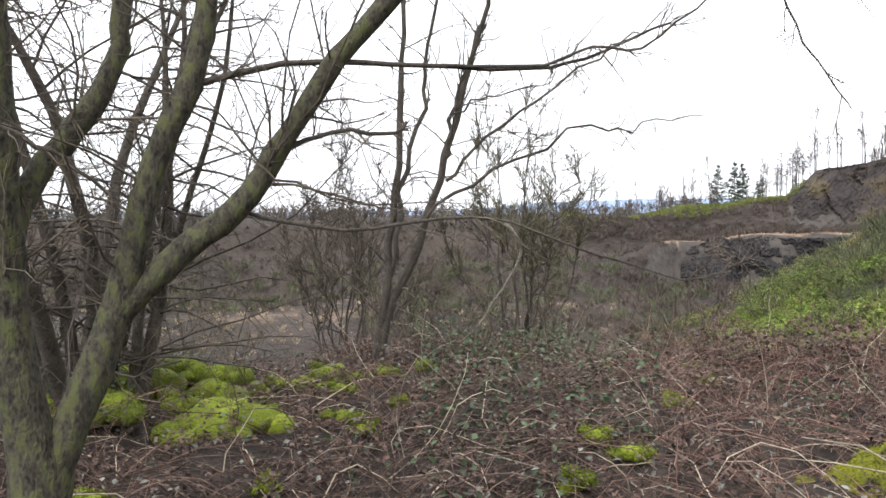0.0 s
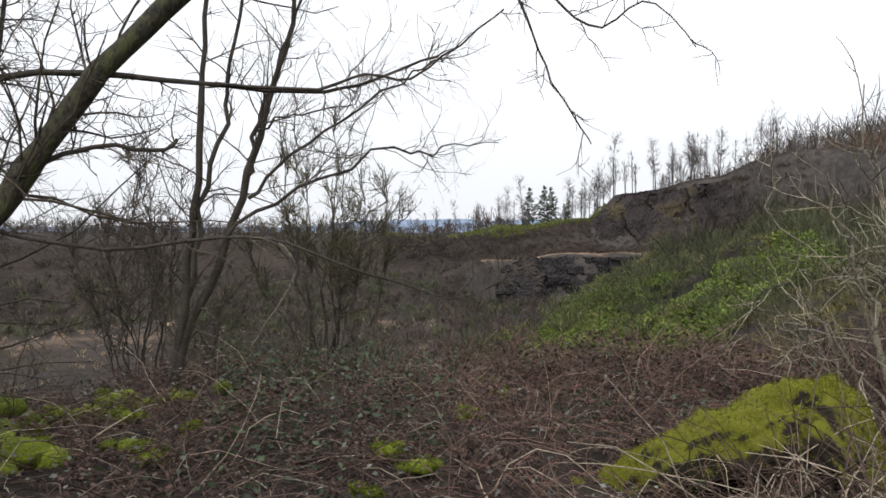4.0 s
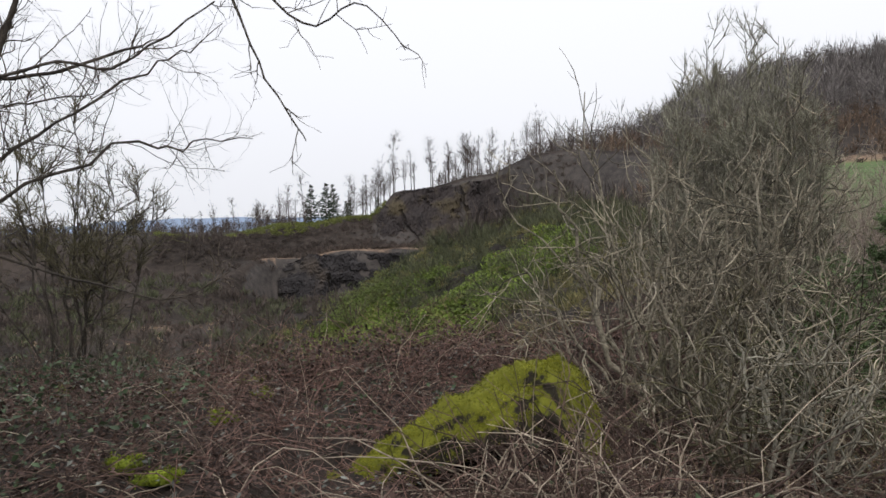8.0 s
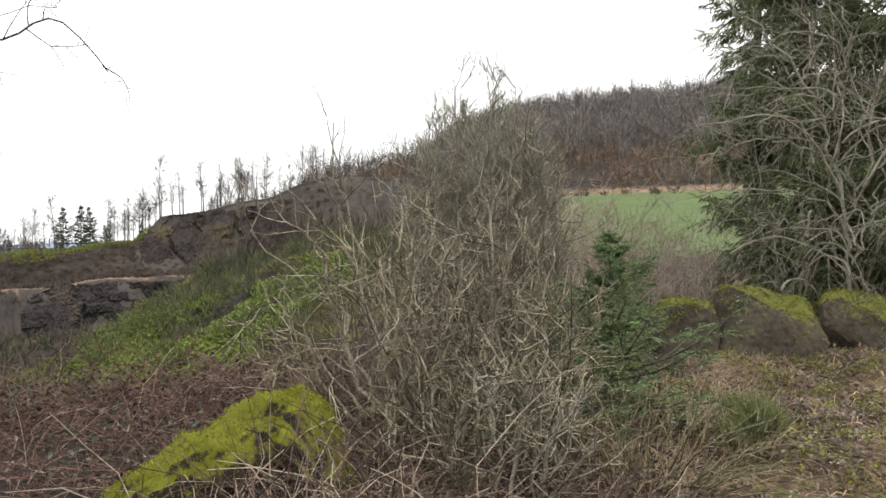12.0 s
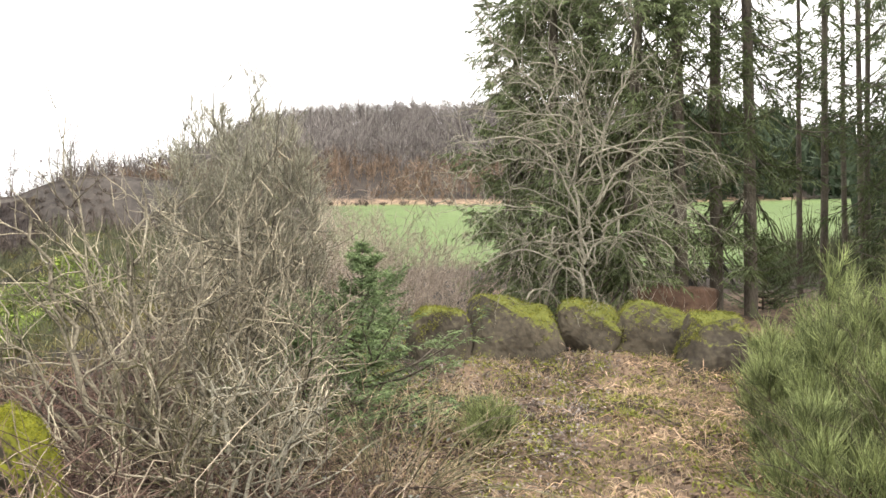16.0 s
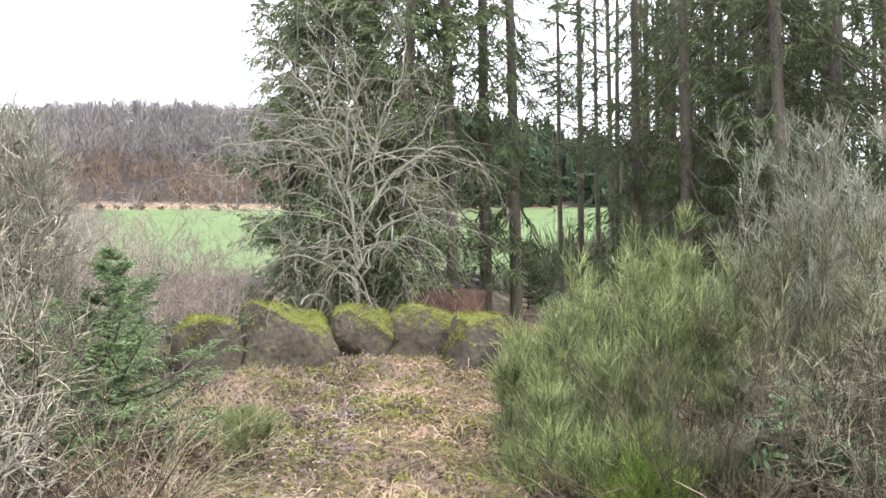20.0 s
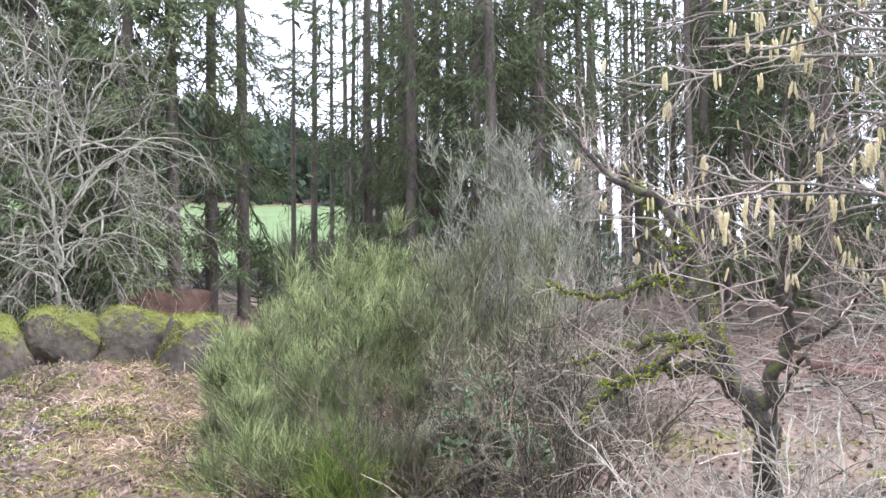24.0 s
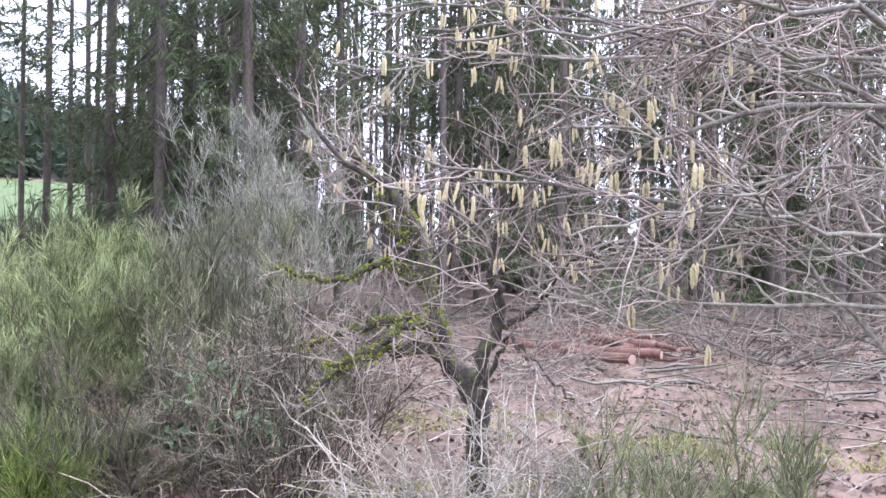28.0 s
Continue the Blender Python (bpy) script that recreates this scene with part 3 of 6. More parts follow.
rock_face("cliff_upper", 24.9, 35, lambda a: 162 + 4 * waves(a, a * 0, 9, 8), lambda a: -3.5 + 0 * a, lambda a: far_rim(a) - 1.0,
          "brown-grey weathered upper quarry face", 32, ROCK_UPPER, 0.45, 8.0)


# ---- far bare trees, conifers and woods ----
def bare_tree_meshes(h, seed, spread=0.3, dense=1.0, trunk_r=0.13):
    g = np.random.default_rng(seed)
    t = grow(np.zeros((1, 3)), np.array([[0.03, 0.02, 1.0]]), h, trunk_r, 0.4, 0.07, 12, 0.2, g)
    _, p1, r1 = spawn(*t, int(24 * dense), (h * spread * 0.45, h * spread * 1.25), (28, 65), 0.45, 0.3, 6, 0.35, 0.97, 0.45, rmin=0.026, rng=g)
    _, p2, r2 = spawn(p1, r1, 5, (h * 0.05, h * 0.13), (25, 60), 0.4, 0.3, 4, 0.2, 1.0, 0.6, rmin=0.018, rng=g)
    _, p3, r3 = spawn(p2, r2, 2, (h * 0.03, h * 0.07), (20, 45), 0.4, 0.2, 3, 0.2, 1.0, 0.8, rmin=0.014, rng=g)
    a, b = Bulk(), Bulk()
    a.tubes(*t, 6)
    for p, r in ((p1, r1), (p2, r2), (p3, r3)):
        b.tubes(p, r, 3)
    return a.mesh("trunk", FAR_TWIG), b.mesh("crown", FAR_TWIG)


def place_copies(name, meshes, places, label, category, group, rng):
    first = None
    for p, s in places:
        m = Matrix.Translation(p) @ Matrix.Rotation(rng.uniform(0, 6.28), 4, "Z")
        if first is None:
            first = thing(name, (0, 0, 0), label, category, group)
            made = {}
            for n, me in meshes:
                made[n] = part(n, me, made["bough"] if n == "crown" and "bough" in made else first)
            first.matrix_basis = m @ Matrix.Scale(s, 4)
        else:
            c = copy_thing(first, m)
            c.scale = (s, s, s)
    return first


def far_trees():
    g = np.random.default_rng(11)
    spots = [(a, 182 + g.uniform(0, 12)) for a in np.concatenate([g.uniform(15.5, 19.8, 16), g.uniform(22.3, 25.5, 16), g.uniform(25, 31, 20), g.uniform(31.5, 38, 22), g.uniform(11, 15, 4)])]
    for k in range(4):
        tr, cr = bare_tree_meshes(9.0, 40 + k, (0.36, 0.26, 0.17, 0.2)[k], (1.2, 0.9, 0.7, 0.5)[k], 0.11)
        sel = spots[k::4]
        place_copies("bare_tree", [("trunk", tr), ("crown", cr)],
                     [(bearing(a, r) - np.array([0, 0, 0.4]), (0.7 + 0.6 * g.random() + 0.35 * (g.random() < 0.2)) * (1.0 if a > 22 else 0.8)) for a, r in sel],
                     "slender leafless tree on the quarry's far rim", "tree", "bare trees on the quarry rim", g)


def spruce_meshes(h, seed, low=0.08, spread=0.2, step=0.28, per=6, drop=0.35, twigs=16, leaf=0.34, trunk_r=0.14, needles=NEEDLES, width=0.10, dead=0, dead_to=0.4, fine_to=99.0):
    """Trunk, boughs and hanging needle sprays of a spruce; above fine_to the sprays are fewer and coarser."""
    g = np.random.default_rng(seed)
    t = grow(np.zeros((1, 3)), np.array([[g.normal() * 0.012, g.normal() * 0.012, 1.0]]), h, trunk_r, 0.3, 0.02, 16, 0.08, g)
    zz = np.arange(low * h, h * 0.98, step)
    z = np.repeat(zz, per) + g.normal(size=len(zz) * per) * step * 0.4
    z = z[(z < fine_to) | (g.random(len(z)) < 0.4)]
    f = np.clip(z / h, 0, 0.985)
    az = g.uniform(0, math.tau, len(z))
    L = h * spread * np.clip((1 - f) * 1.25, 0.05, 1.0) * g.uniform(0.45, 1.15, len(z))
    i = np.clip((f * 15).astype(int), 0, 14)
    u = (f * 15 - i)[:, None]
    A = t[0][0, i] * (1 - u) + t[0][0, i + 1] * u
    D = np.stack([np.cos(az), np.sin(az), 0.35 - drop * 1.4 * (1 - f)], 1)
    p1, r1 = grow(A, D, L, 0.006 + 0.008 * L, 0.3, 0.16, 7, 0.25, g)
    p1[:, :, 2] -= (np.linspace(0, 1, 7)[None] * (1 - np.linspace(0, 1, 7)[None]) * drop * L[:, None])
    trunk, boughs, green = Bulk(), Bulk(), Bulk()
    trunk.tubes(*t, 10)
    boughs.tubes(p1, r1, 3)
    # side shoots along every bough, then needle sprays along every shoot
    k0 = twigs
    for near in (True, False):
        sel = (z < fine_to) if near else (z >= fine_to)
        if not sel.any():
            continue
        m = k0 if near else max(3, k0 // 4)
        P, R, LL = p1[sel], r1[sel], L[sel]
        idx = np.repeat(np.arange(len(P)), m)
        w = g.uniform(0.1, 1.0, len(idx)) * 5.999
        k = w.astype(int)
        q = (w - k)[:, None]
        C = P[idx, k] * (1 - q) + P[idx, k + 1] * q
        T = P[idx, k + 1] - P[idx, k]
        T /= np.linalg.norm(T, axis=1, keepdims=True) + 1e-9
        side = np.cross(T, np.array([0, 0, 1.0])) * np.sign(g.normal(size=len(idx)))[:, None]
        D2 = T * 0.6 + side * g.uniform(0.1, 0.9, len(idx))[:, None] - np.array([0, 0, 1.0]) * g.uniform(-0.1, drop * 1.0, len(idx))[:, None] + g.normal(size=(len(idx), 3)) * 0.15
        D2 /= np.linalg.norm(D2, axis=1, keepdims=True)
        ll = leaf * g.uniform(0.5, 1.3, len(idx)) * np.clip(LL[idx] / (h * spread) + 0.45, 0.3, 1.2) * (1 if near else 1.6)
        ww = width * (1 if near else 3.0)
        green.blades(C, D2, ll, ww * 0.9, None, 0.2)
        flat = np.cross(D2, np.array([0, 0, 1.0]))
        flat /= np.linalg.norm(flat, axis=1, keepdims=True) + 1e-9
        for e, v in enumerate(np.linspace(0.1, 0.9, 7) if near else (0.2, 0.6)):
            D3 = D2 * 0.75 + flat * (0.75 if e % 2 else -0.75) + g.normal(size=D2.shape) * 0.18 - np.array([0, 0, 0.22])
            D3 /= np.linalg.norm(D3, axis=1, keepdims=True)
            green.blades(C + D2 * ll[:, None] * v, D3, ll * (0.42 if near else 0.8) * (1.1 - 0.6 * v), ww * g.uniform(0.6, 1.1, len(idx)), None, 0.25)
    out = [("trunk", trunk.mesh("trunk", BARK_SPRUCE)), ("bough", boughs.mesh("boughs", BARK_SPRUCE)), ("crown", green.mesh("needles", needles))]
    if dead:
        z = g.uniform(0.05, dead_to, dead) * h
        i = np.clip((z / h * 15).astype(int), 0, 14)
        az = g.uniform(0, math.tau, dead)
        p, r = grow(t[0][0, i] + np.array([0, 0, 1.0]) * (z - i / 15 * h)[:, None], np.stack([np.cos(az), np.sin(az), g.uniform(-0.3, 0.2, dead)], 1), g.uniform(0.4, 1.6, dead), 0.008, -0.3, 0.2, 4, 0.3, g)
        _, p2, r2 = spawn(p, r, 4, (0.15, 0.5), (30, 60), -0.3, 0.3, 3, rng=g, rmin=0.003)
        d = Bulk()
        d.tubes(p, r, 3)
        d.tubes(p2, r2, 3)
        out.append(("dead_branch", d.mesh("dead_branches", BARK_SPRUCE)))
    return out


def far_conifers():
    g = np.random.default_rng(5)
    ms = spruce_meshes(12, 61, 0.06, 0.28, 0.7, 5, 0.25, 7, 0.9, 0.2, NEEDLES_FAR, 0.24)
    place_copies("spruce", ms, [(bearing(20.0, 196), 0.84), (bearing(21.1, 195), 0.88), (bearing(21.65, 200), 0.86), (bearing(22.6, 190), 0.45), (bearing(25.0, 188), 0.42), (bearing(13.0, 215), 0.3), (bearing(13.8, 216), 0.26), (bearing(22.9, 193), 0.55)],
                 "dark green conifer among bare trees on the rim", "tree", "conifers on the rim", g)


def far_wood(name, a0, a1, r0, r1, n, h, label, mat, seed, conifer=False, power=1.0, limbs=17):
    """A wood too far off to count: every tree a stem and a spray of limbs."""
    g = np.random.default_rng(seed)
    aa, rr = g.uniform(a0, a1, n), r0 + (r1 - r0) * g.random(n) ** power
    clump = waves(aa * 3, rr * 0.1, 6, seed)
    if not conifer:
        ok = clump + g.normal(size=n) * 0.4 > -0.3
        aa, rr, clump = aa[ok], rr[ok], clump[ok]
        n = len(aa)
    P = bearing(aa, rr)
    hh = h * g.uniform(0.45, 1.15, n) * (1 + 0.25 * clump)
    b = Bulk()
    up = np.array([0, 0, 1.0])
    if conifer:
        for k in range(14):
            az = g.uniform(0, math.tau, n)
            f = k / 14
            b.blades(P + up * (hh * f)[:, None], np.stack([np.cos(az), np.sin(az), 0 * az - 0.25], 1), hh * 0.26 * (1.05 - f), hh * 0.20)
        b.blades(P, np.tile(up, (n, 1)), hh, hh * 0.16)
    else:
        S = np.stack([np.cos(np.radians(60 + 0 * hh)), -np.sin(np.radians(60 + 0 * hh)), 0 * hh], 1)
        b.blades(P - up * (hh * 0.6)[:, None], up + g.normal(size=(n, 3)) * 0.05, hh * 1.25, hh * 0.014 + 0.05, S)
        for k in range(limbs):
            f = g.uniform(0.1, 0.65, n)
            A = P + up * (hh * f)[:, None]
            D = g.normal(size=(n, 3)) * 0.7 + up
            D[:, 2] = np.abs(D[:, 2])
            D /= np.linalg.norm(D, axis=1, keepdims=True)
            b.blades(A, D, hh * g.uniform(0.18, 0.42, n), 0.15 + 0 * hh, None, -0.1)
    stuff(name, b, mat, label, "wood")


far_trees()
far_conifers()
far_wood("hill_wood", 36, 80, 190, 330, 3600, 11, "leafless brown deciduous wood covering the hillside", HILL_TWIG, 71, power=0.8, limbs=30)
far_wood("ridge_wood", 37, 82, 300, 345, 1500, 11, "leafless wood along the hill's ridge", HILL_TWIG, 76, limbs=40)
far_wood("hill_edge_scrub", 40, 79, 150, 215, 1000, 6.0, "reddish-brown scrub along the foot of the wooded hill", HILL_RED, 77, limbs=24)
far_wood("shoulder_wood", 29, 40, 186, 260, 240, 8, "thin leafless trees on the hill's shoulder", FAR_TWIG, 72)
far_wood("conifer_wood", 78, 100, 152, 330, 1300, 13, "dark conifer wood on the far hill", NEEDLES_FAR, 73, True)
far_wood("rim_wood", -60, 20, 172, 300, 2600, 5.5, "bare scrub and trees along the far rim", FAR_TWIG, 74)
far_wood("rear_wood", 92.5, 155, 45, 90, 230, 6.0, "low dark young spruces behind the front trunks", NEEDLES_FAR, 75, True)


# ---- scrub in the quarry ----
def scrub(name, n, a0, a1, r0, r1, h, mat, label, seed, blades=34, width=0.06, spread=0.45, keep=None):
    g = np.random.default_rng(seed)
    a, r = g.uniform(a0, a1, n), r0 + (r1 - r0) * g.random(n)
    if keep:
        ok = keep(a, r)
        a, r = a[ok], r[ok]
    P = bearing(a, r)
    n = len(P)
    hh = h * g.uniform(0.4, 1.2, n)
    b = Bulk()
    idx = np.repeat(np.arange(n), blades)
    D = g.normal(size=(len(idx), 3)) * spread + np.array([0, 0, 1.0])
    D[:, 2] = np.abs(D[:, 2])
    D /= np.linalg.norm(D, axis=1, keepdims=True)
    A = P[idx] + g.normal(size=(len(idx), 3)) * (hh[idx] * 0.22)[:, None] * np.array([1, 1, 0.3]) + np.array([0, 0, 0.05]) + D * (hh[idx] * g.uniform(0, 0.4, len(idx)))[:, None]
    b.blades(A, D, hh[idx] * g.uniform(0.35, 0.8, len(idx)), width * np.clip(r[idx] / 45, 0.4, 3), None, 0.05)
    stuff(name, b, mat, label, "scrub")


scrub("bare_scrub", 2600, -50, 24, 14, 165, 1.9, FAR_TWIG, "leafless brown scrub on the quarry slopes", 81, 24, 0.075, keep=lambda a, r: (a > -6) | (r > 112) | ((r < 30) & (a > -16)))
scrub("slope_scrub", 300, -14, 7, 12, 44, 2.0, BROOM_DARK, "dark olive scrub below the brow", 91, 40, 0.05)
scrub("rim_scrub", 900, 9, 40, 156, 171, 1.3, FAR_TWIG, "brown scrub on the upper quarry slope", 89, 26, 0.05)
scrub("rim_grass", 1000, 9, 25.6, 171, 184, 0.8, RIM_GRASS, "green grass along the quarry rim", 90, 20, 0.06, 0.9)
scrub("dry_grass_tufts", 450, -50, 16, 62, 120, 0.7, GRASS_DRY, "straw-coloured grass on the quarry floor", 82, 14)
scrub("quarry_broom", 900, -30, 20, 24, 140, 2.2, BROOM_DARK, "dull olive bushes in the quarry", 83, 34, keep=lambda a, r: (a > -6) | (r > 112))


def leaf_mounds(name, n, a0, a1, r0, r1, h, leaf, mat, label, seed, keep, per=70):
    """Low leafy plants: each a loose dome of small leaves."""
    g = np.random.default_rng(seed)
    a, r = g.uniform(a0, a1, n), g.uniform(r0, r1, n)
    ok = keep(a, r)
    P = bearing(a[ok], r[ok])
    hh = h * g.uniform(0.4, 1.25, len(P))
    i = np.repeat(np.arange(len(P)), per)
    d = g.normal(size=(len(i), 3))
    d /= np.linalg.norm(d, axis=1, keepdims=True)
    d[:, 2] = np.abs(d[:, 2])
    b = Bulk()
    b.leaves(P[i] + d * (hh[i] * g.uniform(0.55, 1.1, len(i)))[:, None] * np.array([1.15, 1.15, 0.9]), leaf * g.uniform(0.6, 1.4, len(i)), 0.35)
    stuff(name, b, mat, label, "undergrowth")


def spur_patch(a, r, seed):
    return waves(r * np.sin(np.radians(a)), r * np.cos(np.radians(a)), 6.5, seed)


leaf_mounds("bank_herbs", 3600, 13, 42, 22, 42.5, 0.36, 0.13, HERB, "bright green leafy growth on the foot of the spur", 84, lambda a, r: spur_patch(a, r, 19) + (37.0 - r) * 0.12 - np.clip(a - 31, 0, 9) * 0.12 > 0.0)
leaf_mounds("bank_herbs", 1900, 14, 50, 24, 47, 0.3, 0.11, HERB_DULL, "dull green herbs up the spur", 93, lambda a, r: spur_patch(a, r, 20) > 0.0)
scrub("bank_grass", 2600, 14, 50, 14, 48, 0.38, GRASS_OLIVE, "withered olive grass on the spur", 94, 30, 0.05, 0.8, lambda a, r: spur_patch(a, r, 23) + np.abs(r - 30) * 0.06 > -0.1)
scrub("bank_scrub", 520, 26, 52, 16, 50, 0.95, BROOM_DARK, "olive-brown scrub over the spur", 88, 60, 0.035, 0.6)
leaf_mounds("bank_broom", 26, 22.3, 27.0, 36, 42, 0.95, 0.075, HERB_DULL, "dull green broom bushes on the spur", 85, lambda a, r: a > 0, 600)
scrub("bank_broom_tall", 16, 27, 40, 34, 46, 1.4, BROOM_DARK, "olive broom bushes on the spur", 95, 120, 0.04)
scrub("hill_scrub", 900, 30, 64, 40, 150, 2.0, FAR_TWIG, "reddish brown scrub below the hillside", 86, keep=lambda a, r: (a < 52) | (r > 144))
scrub("wood_edge_scrub", 60, 88.5, 97, 22, 40, 2.2, BROOM_DARK, "dark scrub at the edge of the spruce wood", 92, 60, 0.05)
scrub("field_edge_scrub", 150, 46, 82, 14, 30, 1.5, TWIG_RED, "thin reddish leafless scrub at the meadow's edge", 87, 14, 0.03)


# ---- near trees with fitted limbs ----
def limb_part(name, pts, r0, r1, parent, mat, K=18, sides=9, label="", jitter=0.004):
    p = line(pts, K, jitter)
    r = np.linspace(r0, r1, K) * (1 + 0.05 * RNG.normal(size=K))
    b = Bulk()
    b.tubes(p, r, sides)
    part(name, b.mesh(name, mat), parent, label)
    return p[None], r[None]


def twigs_part(parent, lines, mat, n1, l1, n2, l2, seed, up=0.1, name="twig", n3=0, l3=(0.04, 0.12), t0=0.15, angle=(35, 70), thin=0.4, rmax=0.005, slim=0.0022):
    g = np.random.default_rng(seed)
    b = Bulk()
    for P, R in lines:
        _, p1, r1 = spawn(P, R, n1, l1, angle, up, 0.4, 7, t0, 1.0, thin, rmin=slim, rmax=rmax, rng=g)
        b.tubes(p1, r1, 4)
        if n2:
            _, p2, r2 = spawn(p1, r1, n2, l2, angle, up, 0.42, 5, 0.1, 1.0, 0.6, rmin=slim * 0.64, rng=g)
            b.tubes(p2, r2, 3)
            if n3:
                _, p3, r3 = spawn(p2, r2, n3, l3, (35, 75), up, 0.3, 4, 0.1, 1.0, 0.7, rmin=0.001, rng=g)
                b.tubes(p3, r3, 3)
    return part(name, b.mesh("twigs", mat), parent)


def forked_tree():
    base = (-1.25, 2.27, float(height(-1.25, 2.27)))
    tr = thing("tree", base, "leafless two-stemmed tree with mossy grey-brown bark on the brow", "tree")
    L = limb_part("trunk", [(-1.24, 2.26, base[2] - 0.1), (-1.25, 2.27, 0.78), (-1.30, 2.25, 1.17), (-1.32, 2.25, 1.49), (-1.33, 2.25, 1.91), (-1.34, 2.25, 2.3), (-1.36, 2.25, 2.9)], 0.08, 0.05, tr, BARK_MOSSY, 22, 12)
    B = limb_part("trunk", [(-1.24, 2.28, 0.55), (-1.2, 2.3, 0.84), (-1.07, 2.37, 1.23), (-1.02, 2.39, 1.38), (-0.93, 2.43, 1.77), (-0.82, 2.47, 2.03), (-0.76, 2.49, 2.31), (-0.7, 2.5, 2.9)], 0.066, 0.03, tr, BARK_MOSSY, 22, 12)
    C = limb_part("limb", [(-1.03, 2.39, 1.30), (-0.84, 2.46, 1.5), (-0.67, 2.51, 1.64), (-0.54, 2.54, 1.84), (-0.37, 2.57, 2.1), (-0.17, 2.59, 2.33), (0.1, 2.6, 2.64)], 0.046, 0.032, tr, BARK_MOSSY, 20, 10)
    D = limb_part("limb", [(-1.34, 2.27, 1.46), (-1.28, 2.37, 1.72), (-1.18, 2.43, 1.88), (-1.07, 2.48, 2.09), (-1.04, 2.49, 2.31), (-1.02, 2.5, 2.8)], 0.042, 0.03, tr, BARK_MOSSY, 16, 9)
    E = limb_part("bough_limb", [(-0.8, 2.47, 2.03), (-0.59, 2.53, 2.1), (-0.35, 2.58, 2.12), (0.0, 2.6, 2.11), (0.34, 2.58, 2.09), (0.53, 2.55, 2.14), (0.75, 2.49, 2.22)], 0.013, 0.004, tr, BARK_DARK, 20, 6)
    F = limb_part("bough_limb", [(-0.67, 2.51, 1.63), (-0.58, 2.54, 1.59), (-0.28, 2.58, 1.55), (-0.05, 2.6, 1.58), (0.19, 2.59, 1.58), (0.32, 2.58, 1.54), (0.58, 2.53, 1.44), (0.76, 2.49, 1.39), (0.87, 2.45, 1.39), (1.0, 2.4, 1.47)], 0.0085, 0.0022, tr, BARK_DARK, 26, 6)
    F2 = limb_part("bough_limb", [(0.21, 2.59, 1.57), (0.27, 2.59, 1.48), (0.22, 2.59, 1.37), (0.12, 2.59, 1.22)], 0.007, 0.003, tr, BARK_GREY, 12, 6)
    G = limb_part("bough_limb", [(-0.53, 2.55, 1.82), (-0.39, 2.57, 1.88), (-0.18, 2.59, 1.88), (-0.12, 2.6, 1.92)], 0.01, 0.006, tr, BARK_DARK, 12, 6)
    S = limb_part("bough_limb", [(-1.34, 2.2, 1.9), (-1.26, 2.16, 1.86), (-1.16, 2.21, 1.81), (-1.08, 2.25, 1.74), (-0.98, 2.3, 1.65)], 0.012, 0.005, tr, BARK_DARK, 12, 6)
    X1 = limb_part("bough_limb", [(0.1, 2.6, 2.64), (0.55, 2.55, 2.78), (0.9, 2.45, 2.62), (1.03, 2.39, 2.37), (1.09, 2.37, 2.2), (1.18, 2.33, 2.02), (1.24, 2.3, 1.91)], 0.008, 0.002, tr, BARK_DARK, 20, 5)
    X2 = limb_part("bough_limb", [(0.1, 2.6, 2.64), (0.6, 2.55, 2.8), (0.98, 2.46, 2.62), (1.16, 2.41, 2.41), (1.31, 2.36, 2.33), (1.45, 2.3, 2.41), (1.59, 2.23, 2.24)], 0.008, 0.002, tr, BARK_DARK, 22, 5)
    X3 = limb_part("bough_limb", [(0.0, 2.6, 2.11), (0.34, 2.55, 2.10), (0.5, 2.52, 2.15), (0.66, 2.51, 2.14), (0.83, 2.49, 2.27), (0.98, 2.46, 2.39)], 0.007, 0.003, tr, BARK_DARK, 16, 5)
    twigs_part(tr, [B, D, L], TWIG_BROWN, 16, (0.3, 0.9), 8, (0.08, 0.3), 301, 0.1, t0=0.3, n3=1)
    twigs_part(tr, [C], TWIG_BROWN, 22, (0.3, 0.9), 8, (0.08, 0.3), 303, 0.15, t0=0.25, n3=1)
    twigs_part(tr, [E, G, F, F2, S], TWIG_BROWN, 16, (0.08, 0.34), 4, (0.03, 0.12), 302, 0.0, rmax=0.003)
    twigs_part(tr, [X1, X2, X3], TWIG_BROWN, 14, (0.1, 0.4), 5, (0.04, 0.16), 304, -0.1, rmax=0.003)


